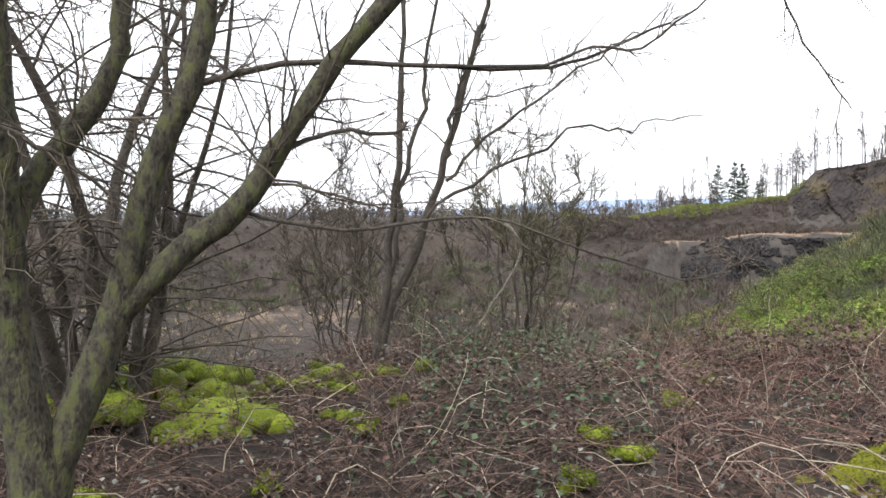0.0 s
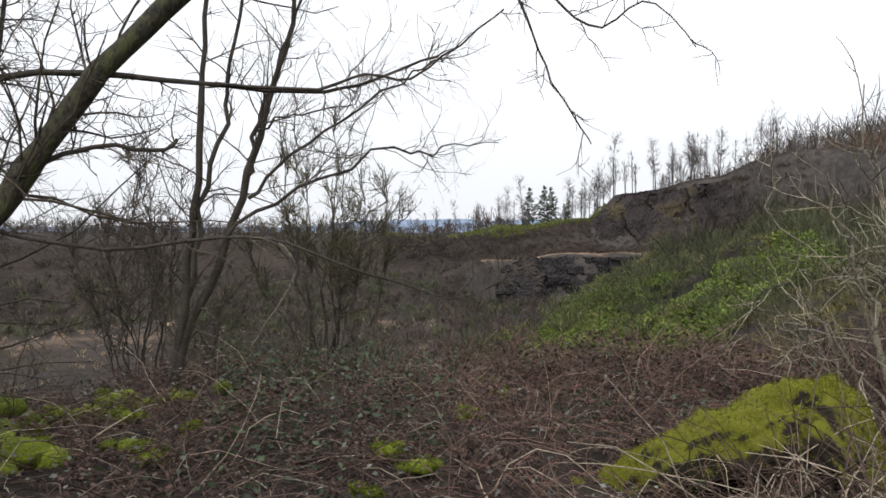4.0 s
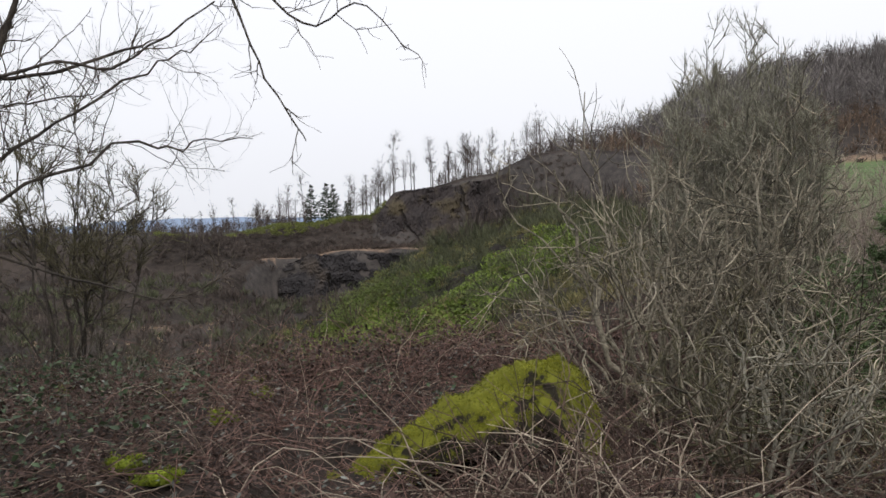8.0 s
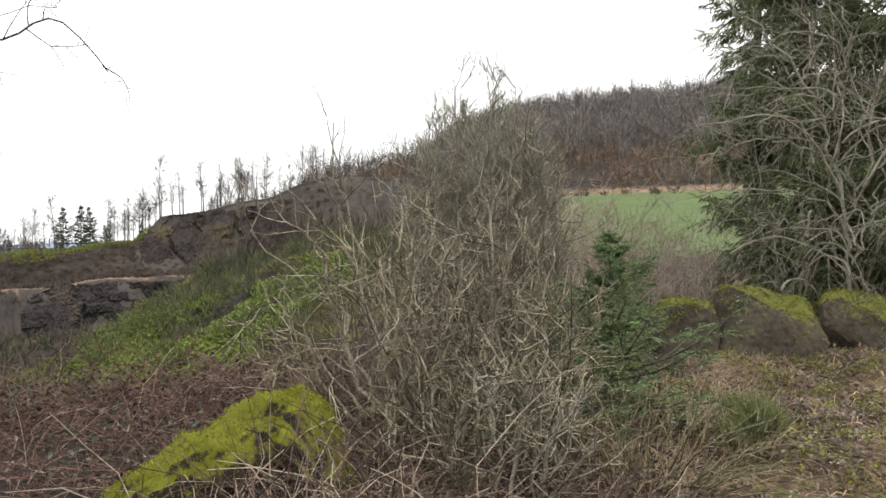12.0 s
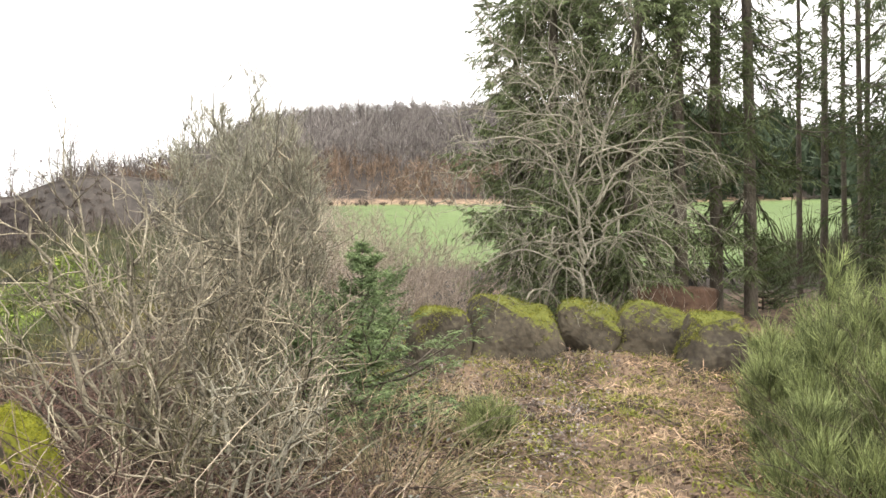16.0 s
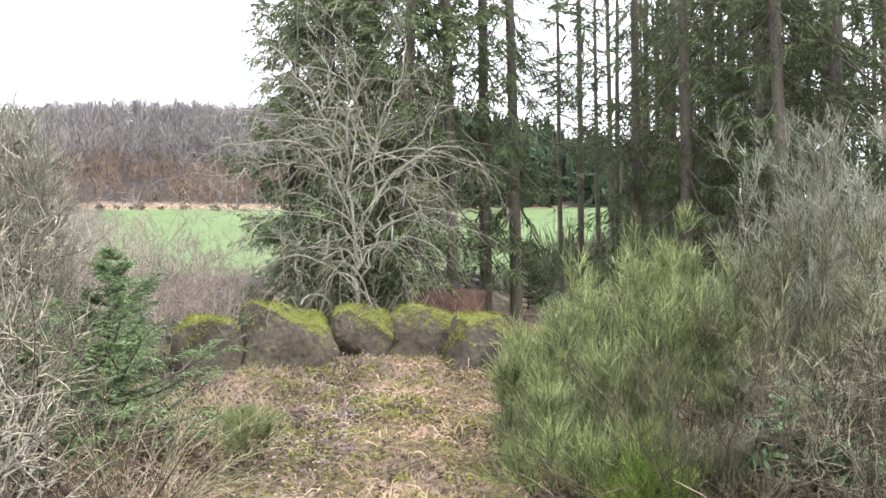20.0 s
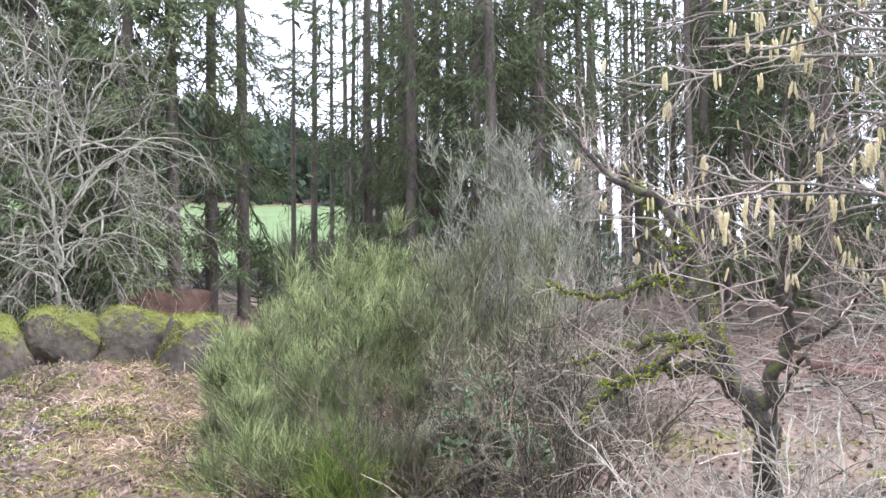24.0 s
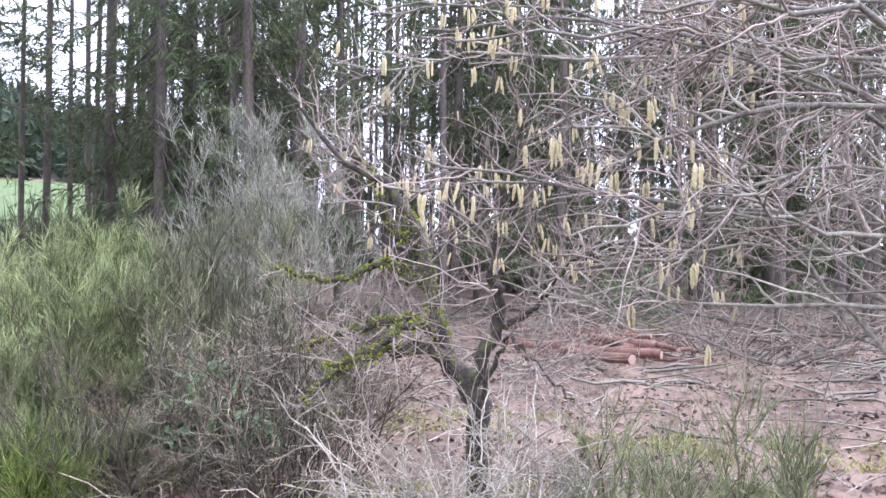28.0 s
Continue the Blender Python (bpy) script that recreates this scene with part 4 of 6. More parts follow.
def brow_tree():
    z = float(height(-0.68, 7.07))
    tr = thing("small_tree", (-0.68, 7.07, z), "slim leafless tree of several leaning stems on the brow", "tree")
    made = []
    for pts, r0, r1 in (([(-0.72, 7.07, z - 0.1), (-0.61, 7.07, 0.49), (-0.5, 7.08, 1.23), (-0.44, 7.09, 1.92), (-0.37, 7.09, 2.82), (-0.31, 7.09, 3.6), (-0.27, 7.09, 4.6)], 0.06, 0.018),
                        ([(-0.66, 7.07, z - 0.1), (-0.54, 7.08, 0.59), (-0.24, 7.1, 1.23), (0.01, 7.1, 2.03), (0.24, 7.1, 2.86), (0.41, 7.09, 3.59), (0.6, 7.08, 4.6)], 0.065, 0.018),
                        ([(-0.5, 7.08, 1.07), (-0.36, 7.09, 1.87), (-0.2, 7.1, 2.66), (-0.09, 7.1, 3.28), (0.03, 7.1, 4.2)], 0.035, 0.015),
                        ([(0.01, 7.1, 2.03), (0.09, 7.1, 2.55), (0.33, 7.09, 3.18), (0.6, 7.08, 4.1)], 0.03, 0.012),
                        ([(-0.23, 6.9, 1.45), (0.08, 6.9, 1.78), (0.6, 6.87, 2.08), (1.25, 6.79, 2.35), (1.59, 6.71, 2.35), (1.87, 6.64, 2.42), (2.25, 6.52, 2.43)], 0.024, 0.005),
                        ([(0.03, 6.9, 1.91), (0.34, 6.89, 2.24), (0.8, 6.85, 2.59), (1.4, 6.76, 3.02), (1.73, 6.68, 3.17), (2.02, 6.6, 3.44)], 0.022, 0.005),
                        ([(0.09, 7.0, 2.51), (0.4, 6.99, 2.69), (0.92, 6.94, 2.78), (1.2, 6.91, 3.2)], 0.014, 0.004)):
        made.append(limb_part("stem", pts, r0 * 0.82, r1 * 0.8, tr, BARK_DARK, 18, 8, jitter=0.02))
    twigs_part(tr, made, TWIG_BROWN, 17, (0.3, 1.3), 7, (0.12, 0.45), 311, 0.15, rmax=0.008, angle=(25, 60), slim=0.003)
    return tr


def stems_bush(name, at, n, h, spread, label, category, bark, twig, seed, r0=0.02, levels=((8, 0.35), (6, 0.16)), foot=0.2, wander=0.12, up=0.5, stem_name="stem", singles=10, K=12, angle=(20, 50), lean=(0, 0), flat=1.0, droop=0.35, rmin=0.0022, rmax=0.012, t0=0.2, tip=0.2):
    """A bush of many stems: the thickest ones are parts, the rest and the twigs one mesh each."""
    g = np.random.default_rng(seed)
    z = float(height(at[0], at[1]))
    ob = thing(name, (at[0], at[1], z), label, category)
    az, q = g.uniform(0, math.tau, n), np.sqrt(g.random(n))
    A = np.stack([at[0] + np.cos(az) * foot * q, at[1] + np.sin(az) * foot * q * flat, z - 0.05 + 0 * q], 1)
    D = np.stack([np.cos(az) * spread * q + lean[0], np.sin(az) * spread * q * flat + lean[1], 1 + 0 * q], 1) + g.normal(size=(n, 3)) * 0.08
    L = h * g.uniform(0.6, 1.05, n)
    rr = r0 * g.uniform(0.45, 1.1, n)
    P, R = grow(A, D, L, rr, up * (1 if spread < 1.2 else 0.6), wander, K, tip, g)
    for i in range(min(singles, n)):
        b = Bulk()
        b.tubes(P[i], R[i], 6)
        part(stem_name, b.mesh(stem_name, bark), ob)
    if n > singles:
        b = Bulk()
        b.tubes(P[singles:], R[singles:], 4)
        part("thin_stem", b.mesh("thin_stems", bark), ob)
    b = Bulk()
    p, r = P, R
    for k, (m, l) in enumerate(levels):
        _, p, r = spawn(p, r, m, (h * l * 0.5, h * l * 1.2), angle, droop, 0.22 + wander * 0.4, 6 - k, t0, 1.0, 0.5, rmin=rmin * (1 - 0.18 * k), rmax=rmax, rng=g)
        if k == 0 and len(levels) > 1:
            d = Bulk()
            d.tubes(p, r, 4)
            part("branch", d.mesh("branches", bark), ob)
        else:
            b.tubes(p, r, 3)
    part("twig", b.mesh("twigs", twig), ob)
    return ob


def dome_lines(at, n, h, rx, ry, foot, g, r0, K=12, wob=0.03, q_pow=0.5, tip=0.2, lift=0.62, out=0.42, low=0.75, flat=0.85):
    """Stems that rise from one foot and end all over a rough dome."""
    z = float(height(at[0], at[1]))
    az, q = g.uniform(0, math.tau, n), g.random(n) ** q_pow
    dx, dy = np.cos(az), np.sin(az)
    x, y = at[0] + dx * foot * q, at[1] + dy * foot * q
    A = np.stack([x, y, height(x, y) - 0.04], 1)
    top = h * np.sqrt(1 - (flat * q) ** 2) * g.uniform(low, 1.05, n)
    E = np.stack([at[0] + dx * rx * q, at[1] + dy * ry * q, z + top], 1)
    M = A + (E - A) * out + g.normal(size=(n, 3)) * 0.05 * h
    M[:, 2] = z + lift * top
    u = np.linspace(0, 1, K)[None, :, None]
    P = (1 - u) ** 2 * A[:, None] + 2 * u * (1 - u) * M[:, None] + u ** 2 * E[:, None]
    drift = np.cumsum(g.normal(size=(n, K, 3)), 1)
    drift -= drift[:, :1]
    P = P + drift * wob * (top / K ** 0.5)[:, None, None]
    R = np.maximum(r0 * g.uniform(0.45, 1.1, n)[:, None] * np.linspace(1, tip, K)[None], 0.0012)
    return P, R


def dome_bush(name, at, n, h, rx, ry, foot, label, category, bark, twig, seed, r0, levels, rmin=0.0016, singles=20, whips=0, group="", **how):
    """A bare bush: stems that end on a dome, then branches and fine twigs level by level."""
    g = np.random.default_rng(seed)
    ob = thing(name, (at[0], at[1], float(height(at[0], at[1]))), label, category, group)
    P, R = dome_lines(at, n, h, rx, ry, foot, g, r0, **how)
    if whips:
        P[:whips] += np.array([0, 0, 1.0]) * (np.linspace(0, 1, P.shape[1]) ** 1.5)[None, :, None] * h * g.uniform(0.06, 0.17, whips)[:, None, None]
    for i in range(min(singles, n)):
        b = Bulk()
        b.tubes(P[i], R[i], 6)
        part("stem", b.mesh("stem", bark), ob)
    if n > singles:
        b = Bulk()
        b.tubes(P[singles:], R[singles:], 5)
        part("thin_stem", b.mesh("thin_stems", bark), ob)
    p, r = P, R
    fine = Bulk()
    for k, (m, l0, l1, angle, up, wander, t0) in enumerate(levels):
        _, p, r = spawn(p, r, m, (l0, l1), angle, up, wander, 7 - k, t0, 1.0, 0.6, 0.4, rmin * (1.5 - 0.45 * k), rng=g)
        if k == 0:
            d = Bulk()
            d.tubes(p, r, 4)
            part("branch", d.mesh("branches", bark), ob)
        else:
            fine.tubes(p, r, 3)
    if len(levels) > 1:
        part("twig", fine.mesh("twigs", twig), ob)
    return ob


forked_tree()
brow_tree()
stems_bush("tree", (-2.4, 5.0), 13, 5.2, 0.34, "dark many-stemmed leafless tree with drooping side branches", "tree", BARK_DARK, TWIG_BROWN, 411, 0.062, ((15, 0.3), (8, 0.1), (2, 0.045)), 0.35, 0.12, 0.3, "stem", 15, 16, (45, 100), droop=-0.3, rmin=0.0036, rmax=0.010, t0=0.08)
BROW = ((11, 0.3, 0.85, (20, 55), 0.4, 0.3, 0.5), (7, 0.12, 0.4, (20, 60), 0.3, 0.25, 0.15), (2, 0.06, 0.2, (25, 60), 0.2, 0.2, 0.2))
dome_bush("shrub", (0.88, 9.16), 15, 3.45, 1.0, 0.95, 0.16, "bare grey-green shrub on the quarry brow", "shrub", BARK_DARK, TWIG_OLIVE, 440, 0.02, BROW, 0.005, 12, low=0.72, lift=0.55, wob=0.06)
dome_bush("shrub", (-1.2, 9.9), 16, 3.75, 1.2, 1.0, 0.22, "bare brown shrub on the quarry brow", "shrub", BARK_DARK, TWIG_BROWN, 441, 0.02, BROW, 0.005, 12, low=0.72, lift=0.55, wob=0.06)
stems_bush("shrub", (-2.57, 10.70), 20, 3.0, 0.8, "bare brown shrub on the quarry brow", "shrub", BARK_DARK, TWIG_BROWN, 442, 0.02, ((7, 0.28), (5, 0.14), (2, 0.07)), 0.35, 0.2, 0.5, angle=(25, 65), rmin=0.005)
stems_bush("shrub", (-3.59, 9.87), 20, 2.7, 0.8, "bare olive shrub on the quarry brow", "shrub", BARK_DARK, TWIG_OLIVE, 443, 0.02, ((7, 0.28), (5, 0.14), (2, 0.07)), 0.35, 0.2, 0.5, angle=(25, 65), rmin=0.005)
stems_bush("shrub", (-0.31, 12.00), 20, 3.4, 0.8, "bare brown shrub below the brow", "shrub", BARK_DARK, TWIG_BROWN, 445, 0.02, ((7, 0.28), (5, 0.14), (2, 0.07)), 0.35, 0.2, 0.5, angle=(25, 65), rmin=0.005)
stems_bush("shrub", (2.26, 12.80), 20, 3.0, 0.8, "bare olive shrub below the brow", "shrub", BARK_GREY, TWIG_OLIVE, 446, 0.02, ((7, 0.28), (5, 0.14), (2, 0.07)), 0.35, 0.2, 0.5, angle=(25, 65), rmin=0.005)
stems_bush("shrub", (1.2, 8.6), 16, 0.95, 0.9, "low leafless shrub with brown withered leaves on the brow", "shrub", BARK_GREY, TWIG_BROWN, 418, 0.012, ((6, 0.35), (5, 0.18)), 0.3, 0.25, rmin=0.004)
WILLOW = ((5, 0.45, 1.2, (28, 70), 0.4, 0.5, 0.2), (4, 0.22, 0.65, (30, 70), 0.3, 0.36, 0.15), (1, 0.08, 0.25, (25, 60), 0.3, 0.2, 0.1))
LOW_WILLOW = ((6, 0.25, 0.75, (25, 75), 0.3, 0.55, 0.2), (4, 0.12, 0.36, (30, 75), 0.2, 0.5, 0.1))
dome_bush("willow_bush", (4.72, 4.02), 26, 2.85, 1.3, 1.15, 0.25, "large leafless willow bush with grey-brown stems and fine twigs", "bush", BARK_WILLOW, TWIG_WILLOW, 421, 0.03, WILLOW, 0.0046, 26, 3, "willows", low=0.6, lift=0.52, out=0.5, wob=0.09, tip=0.25, K=14)
dome_bush("willow_bush", (5.05, 3.4), 19, 2.2, 0.65, 0.65, 0.3, "leafless willow bush with pale and dark stems", "bush", BARK_WILLOW, TWIG_WILLOW, 425, 0.026, WILLOW, 0.0046, 19, 3, "willows", low=0.6, wob=0.09, tip=0.25, K=14)
dome_bush("willow_bush", (4.2, 3.05), 14, 1.2, 0.9, 0.85, 0.4, "low leafless willow bush with crooked stems", "bush", BARK_WILLOW, TWIG_OLIVE, 428, 0.017, LOW_WILLOW, 0.005, 12, 0, "willows", wob=0.11)
dome_bush("willow_bush", (4.0, 2.6), 14, 1.1, 0.75, 0.7, 0.35, "low leafless willow bush with bold crooked stems", "bush", BARK_PALE, TWIG_WILLOW, 430, 0.017, LOW_WILLOW, 0.005, 12, 0, "willows", wob=0.11)
dome_bush("bush", (7.35, 5.45), 84, 3.45, 0.95, 0.95, 0.55, "tall dense grey-olive leafless bush behind the willow", "bush", BARK_GREY, TWIG_GREYOLIVE, 422, 0.016, ((10, 0.3, 0.75, (15, 50), 0.5, 0.25, 0.3), (7, 0.12, 0.35, (20, 55), 0.4, 0.25, 0.2), (2, 0.06, 0.16, (20, 60), 0.3, 0.2, 0.3)), 0.0046, 14, 0, lift=0.5, out=0.6, low=0.8, wob=0.04, flat=0.72)
stems_bush("bush", (8.2, 6.0), 30, 1.8, 0.6, "olive leafless bush at the meadow's edge", "bush", BARK_GREY, TWIG_OLIVE, 426, 0.014, ((6, 0.25), (5, 0.12)), 0.9, 0.2, 0.6, rmin=0.005)
stems_bush("shrub", (9.3, 5.2), 22, 1.5, 0.5, "thin leafless shrub at the meadow's edge", "shrub", BARK_GREY, TWIG_OLIVE, 423, 0.012, ((6, 0.25), (4, 0.12)), 0.5, 0.2, rmin=0.005)
for k, (x, y, h) in enumerate(((12.6, 8.6, 2.4), (11.4, 6.6, 1.9), (14.5, 7.4, 2.2), (10.0, 7.6, 2.3), (13.4, 5.8, 1.7), (16.0, 9.6, 2.6), (10.8, 6.0, 2.2), (12.0, 7.4, 2.5), (13.2, 7.0, 2.3), (9.4, 6.2, 2.0), (14.2, 8.8, 2.7), (11.8, 5.6, 1.6), (10.4, 5.2, 1.4), (15.4, 7.9, 2.5))):
    stems_bush("shrub", (x, y), 12, h, 0.6, "reddish-brown leafless shrub before the meadow", "shrub", TWIG_RED, TWIG_RED, 460 + k, 0.012, ((8, 0.3), (5, 0.15)), 0.5, 0.3, 0.5, angle=(25, 65), rmin=0.0048)


def tangled_tree():
    z = float(height(11.6, 2.95))
    ob = thing("bare_tree", (11.6, 2.95, z), "pale tangled leafless tree with curling limbs behind the boulders", "tree")
    made = []
    for pts, r0, r1 in (([(11.68, 2.69, 1.24), (11.67, 2.72, 1.88), (11.73, 2.87, 2.76), (11.69, 2.98, 3.37), (11.51, 3.19, 3.88), (11.36, 3.59, 4.49), (11.20, 3.98, 5.01), (11.09, 4.22, 5.44)], 0.05, 0.012),
                        ([(11.67, 2.71, 1.79), (11.55, 2.41, 2.72), (11.48, 2.29, 3.63), (11.57, 1.96, 4.38), (11.57, 1.95, 4.97), (11.51, 2.19, 5.74)], 0.036, 0.01),
                        ([(11.64, 2.81, 2.75), (11.50, 2.22, 2.87), (11.42, 1.69, 3.09), (11.37, 1.47, 3.64), (11.37, 1.46, 4.12)], 0.026, 0.008),
                        ([(11.62, 2.86, 2.83), (11.23, 3.37, 3.07), (10.86, 3.76, 3.05), (10.59, 4.10, 2.87), (10.48, 4.32, 2.54)], 0.028, 0.008),
                        ([(11.69, 2.65, 2.14), (11.42, 2.12, 2.70), (11.32, 1.68, 2.50), (11.29, 1.35, 2.17), (11.24, 1.02, 2.08)], 0.026, 0.008),
                        ([(11.59, 2.95, 3.35), (11.87, 2.76, 4.00), (11.96, 2.78, 4.82), (11.87, 3.07, 5.36), (11.89, 3.02, 6.07)], 0.028, 0.008),
                        ([(11.66, 2.74, 1.97), (11.19, 3.19, 1.96), (10.82, 3.58, 1.80), (10.63, 3.77, 1.47)], 0.02, 0.007),
                        ([(11.68, 2.69, 1.45), (11.43, 2.82, 2.13), (11.04, 3.31, 2.38), (10.70, 3.88, 2.38), (10.41, 4.46, 2.46), (10.13, 4.96, 2.50)], 0.022, 0.006),
                        ([(11.51, 3.19, 3.88), (11.64, 3.14, 4.51), (11.64, 3.41, 5.33), (11.62, 3.49, 6.04)], 0.022, 0.008),
                        ([(11.67, 2.70, 1.71), (11.50, 2.23, 1.95), (11.46, 1.97, 1.53), (11.49, 1.86, 1.16)], 0.016, 0.006),
                        ([(10.86, 3.76, 3.05), (10.76, 3.99, 3.38), (10.83, 3.83, 4.05), (10.93, 3.60, 4.47)], 0.014, 0.006),
                        ([(11.79, 2.67, 1.36), (11.94, 2.49, 1.97), (11.99, 2.31, 2.75), (11.94, 2.51, 3.46), (11.73, 3.17, 4.36)], 0.032, 0.008),
                        ([(11.56, 2.74, 1.37), (11.34, 3.07, 1.80), (11.10, 3.43, 1.97), (11.11, 3.42, 1.30)], 0.016, 0.006)):
        pts = [(pts[0][0], pts[0][1], min(pts[0][2], 9.0))] + pts[1:]
        made.append(limb_part("limb", pts, r0 * 0.5, r1 * 0.8, ob, BARK_PALE, 26, 7, jitter=0.035))
    limb_part("trunk", [(made[0][0][0, 0, 0], made[0][0][0, 0, 1], z - 0.1), tuple(made[0][0][0, 0]), tuple(made[0][0][0, 1])], 0.034, 0.026, ob, BARK_GREY, 6, 8)
    g = np.random.default_rng(431)
    n = 34
    az = g.uniform(0, math.tau, n)
    A = np.stack([11.66 + 0.35 * g.normal(size=n), 2.75 + 0.45 * g.normal(size=n), 1.0 + 2.4 * g.random(n)], 1)
    P, R = grow(A, np.stack([np.cos(az) * 0.8, np.sin(az), g.uniform(0.6, 2.8, n)], 1), g.uniform(1.2, 3.0, n), g.uniform(0.010, 0.02, n), -2.1, 0.28, 16, 0.35, g)
    for i in range(n):
        b = Bulk()
        b.tubes(P[i], R[i], 5)
        part("arching_limb", b.mesh("arching_limb", BARK_PALE), ob)
    twigs_part(ob, [(P[i:i + 1], R[i:i + 1]) for i in range(n)], BARK_PALE, 6, (0.4, 1.5), 4, (0.2, 0.7), 432, -0.4, t0=0.3, angle=(25, 70), thin=0.6, rmax=0.009, slim=0.005)
    twigs_part(ob, made, BARK_PALE, 8, (0.6, 2.2), 5, (0.25, 0.9), 424, -0.3, t0=0.2, angle=(30, 80), thin=0.6, rmax=0.009, slim=0.005)
    twigs_part(ob, made, BARK_PALE, 6, (0.5, 1.8), 5, (0.2, 0.6), 429, 0.3, t0=0.3, angle=(30, 80), thin=0.6, rmax=0.007, slim=0.0045)


tangled_tree()


# ---- spruces ----
def spruces():
    g = np.random.default_rng(17)
    # these low-boughed spruces take the needle colour lightened for skylight
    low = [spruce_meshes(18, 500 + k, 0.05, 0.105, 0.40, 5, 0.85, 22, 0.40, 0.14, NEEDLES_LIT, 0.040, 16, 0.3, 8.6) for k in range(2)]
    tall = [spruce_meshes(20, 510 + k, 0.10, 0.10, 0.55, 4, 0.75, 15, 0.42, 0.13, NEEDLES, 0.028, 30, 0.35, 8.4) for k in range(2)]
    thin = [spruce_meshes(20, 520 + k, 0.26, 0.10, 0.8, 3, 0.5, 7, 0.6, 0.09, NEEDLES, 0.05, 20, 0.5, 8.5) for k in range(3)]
    spots = {0: [(70.6, 15.2, 0.95), (76.0, 13.6, 0.92), (74.0, 19.0, 1.0)], 1: [(67.6, 19.0, 0.95), (72.8, 17.0, 1.0), (122.0, 23.0, 1.0), (140.0, 21.0, 1.0)],
             2: [(79.7, 14.2, 0.95), (84.4, 15.3, 1.0), (101.5, 15.5, 1.0), (104.2, 19.0, 1.05), (103.2, 13.8, 0.95), (118.0, 17.0, 1.0)], 3: [(82.1, 15.4, 1.0), (96.0, 21.5, 1.0), (106.0, 17.5, 1.0), (106.6, 14.4, 1.0), (98.6, 16.4, 1.0), (93.4, 17.5, 1.0), (96.8, 15.2, 1.0), (126.0, 16.0, 1.0), (136.0, 18.0, 1.0)]}
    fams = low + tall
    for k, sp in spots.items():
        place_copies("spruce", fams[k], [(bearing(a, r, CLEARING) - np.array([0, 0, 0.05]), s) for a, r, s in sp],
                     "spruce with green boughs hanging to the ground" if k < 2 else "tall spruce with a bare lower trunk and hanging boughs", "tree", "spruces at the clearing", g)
    for k in range(3):
        a = np.concatenate([[87.8, 89.2, 90.6][k:k + 1], g.uniform(93, 152, 19)])
        r = np.concatenate([[21, 20.5, 23][k:k + 1], g.uniform(15, 42, 19)])
        place_copies("spruce", thin[k], [(bearing(x, y, CLEARING), g.uniform(0.85, 1.1)) for x, y in zip(a, r)],
                     "slender plantation spruce with bare trunk and dead twigs", "tree", "plantation spruces", g)


spruces()


def back_boughs():
    """Trunks and boughs of the dense wood further in, past counting."""
    g = np.random.default_rng(19)
    n = 4200
    a, r, z = g.uniform(95, 157, n), g.uniform(22, 44, n), g.uniform(0.8, 12.5, n)
    x, y = r * np.sin(np.radians(a)), r * np.cos(np.radians(a))
    gap = waves(a * 1.2, z * 0.12, 2.0, 33) + 0.3 * waves(a, z, 1.1, 34) + 0.05 * (z - 3) + np.interp(a, [95, 104, 108, 110, 113, 115, 156], [0.2, 0.25, 0.1, -0.6, -0.6, 0.5, 0.7])
    ok = gap > -0.1
    c = np.stack([x, y, z + height(x, y)], 1)[ok]
    az = g.uniform(0, math.tau, len(c))
    P, R = grow(c, np.stack([np.cos(az), np.sin(az), 0 * az - 0.1], 1), g.uniform(0.9, 2.0, len(c)), 0.01, -0.7, 0.2, 5, 0.4, g)
    b, t = Bulk(), Bulk()
    t.tubes(P, R, 3)
    idx = np.repeat(np.arange(len(c)), 26)
    u = g.uniform(0, 3.99, len(idx))
    i = u.astype(int)
    A = P[idx, i] + (P[idx, i + 1] - P[idx, i]) * (u - i)[:, None]
    d = g.normal(size=A.shape) * np.array([0.8, 0.8, 0.25]) - np.array([0, 0, 0.75])
    d /= np.linalg.norm(d, axis=1, keepdims=True)
    b.blades(A, d, g.uniform(0.18, 0.45, len(idx)), 0.05, None, 0.2)
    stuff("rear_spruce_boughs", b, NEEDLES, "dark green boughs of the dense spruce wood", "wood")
    m = 150
    q = bearing(g.uniform(93, 157, m), g.uniform(24, 48, m))
    T, W = grow(q - np.array([0, 0, 0.1]), np.tile([0.0, 0.0, 1.0], (m, 1)) + g.normal(size=(m, 3)) * 0.015, g.uniform(14, 19, m), g.uniform(0.07, 0.15, m), 0.2, 0.02, 6, 0.3, g)
    t.tubes(T, W, 6)
    stuff("rear_spruce_trunks", t, BARK_SPRUCE, "bare grey-brown trunks standing deep in the wood", "wood")


back_boughs()
small = spruce_meshes(1.7, 530, 0.03, 0.72, 0.13, 8, 0.1, 24, 0.17, 0.02, NEEDLES_YOUNG, 0.011)
place_copies("young_spruce", small, [(np.array([6.4, 3.2, float(height(6.4, 3.2)) - 0.03]), 1.04), (bearing(85.3, 18.0, CLEARING), 1.0), (bearing(60.5, 6.1), 0.62), (bearing(132.0, 15.5, CLEARING), 0.8), (bearing(129.0, 17.0, CLEARING), 0.7)], "young blue-green spruce with open whorls of boughs", "tree", "young spruces", np.random.default_rng(3))


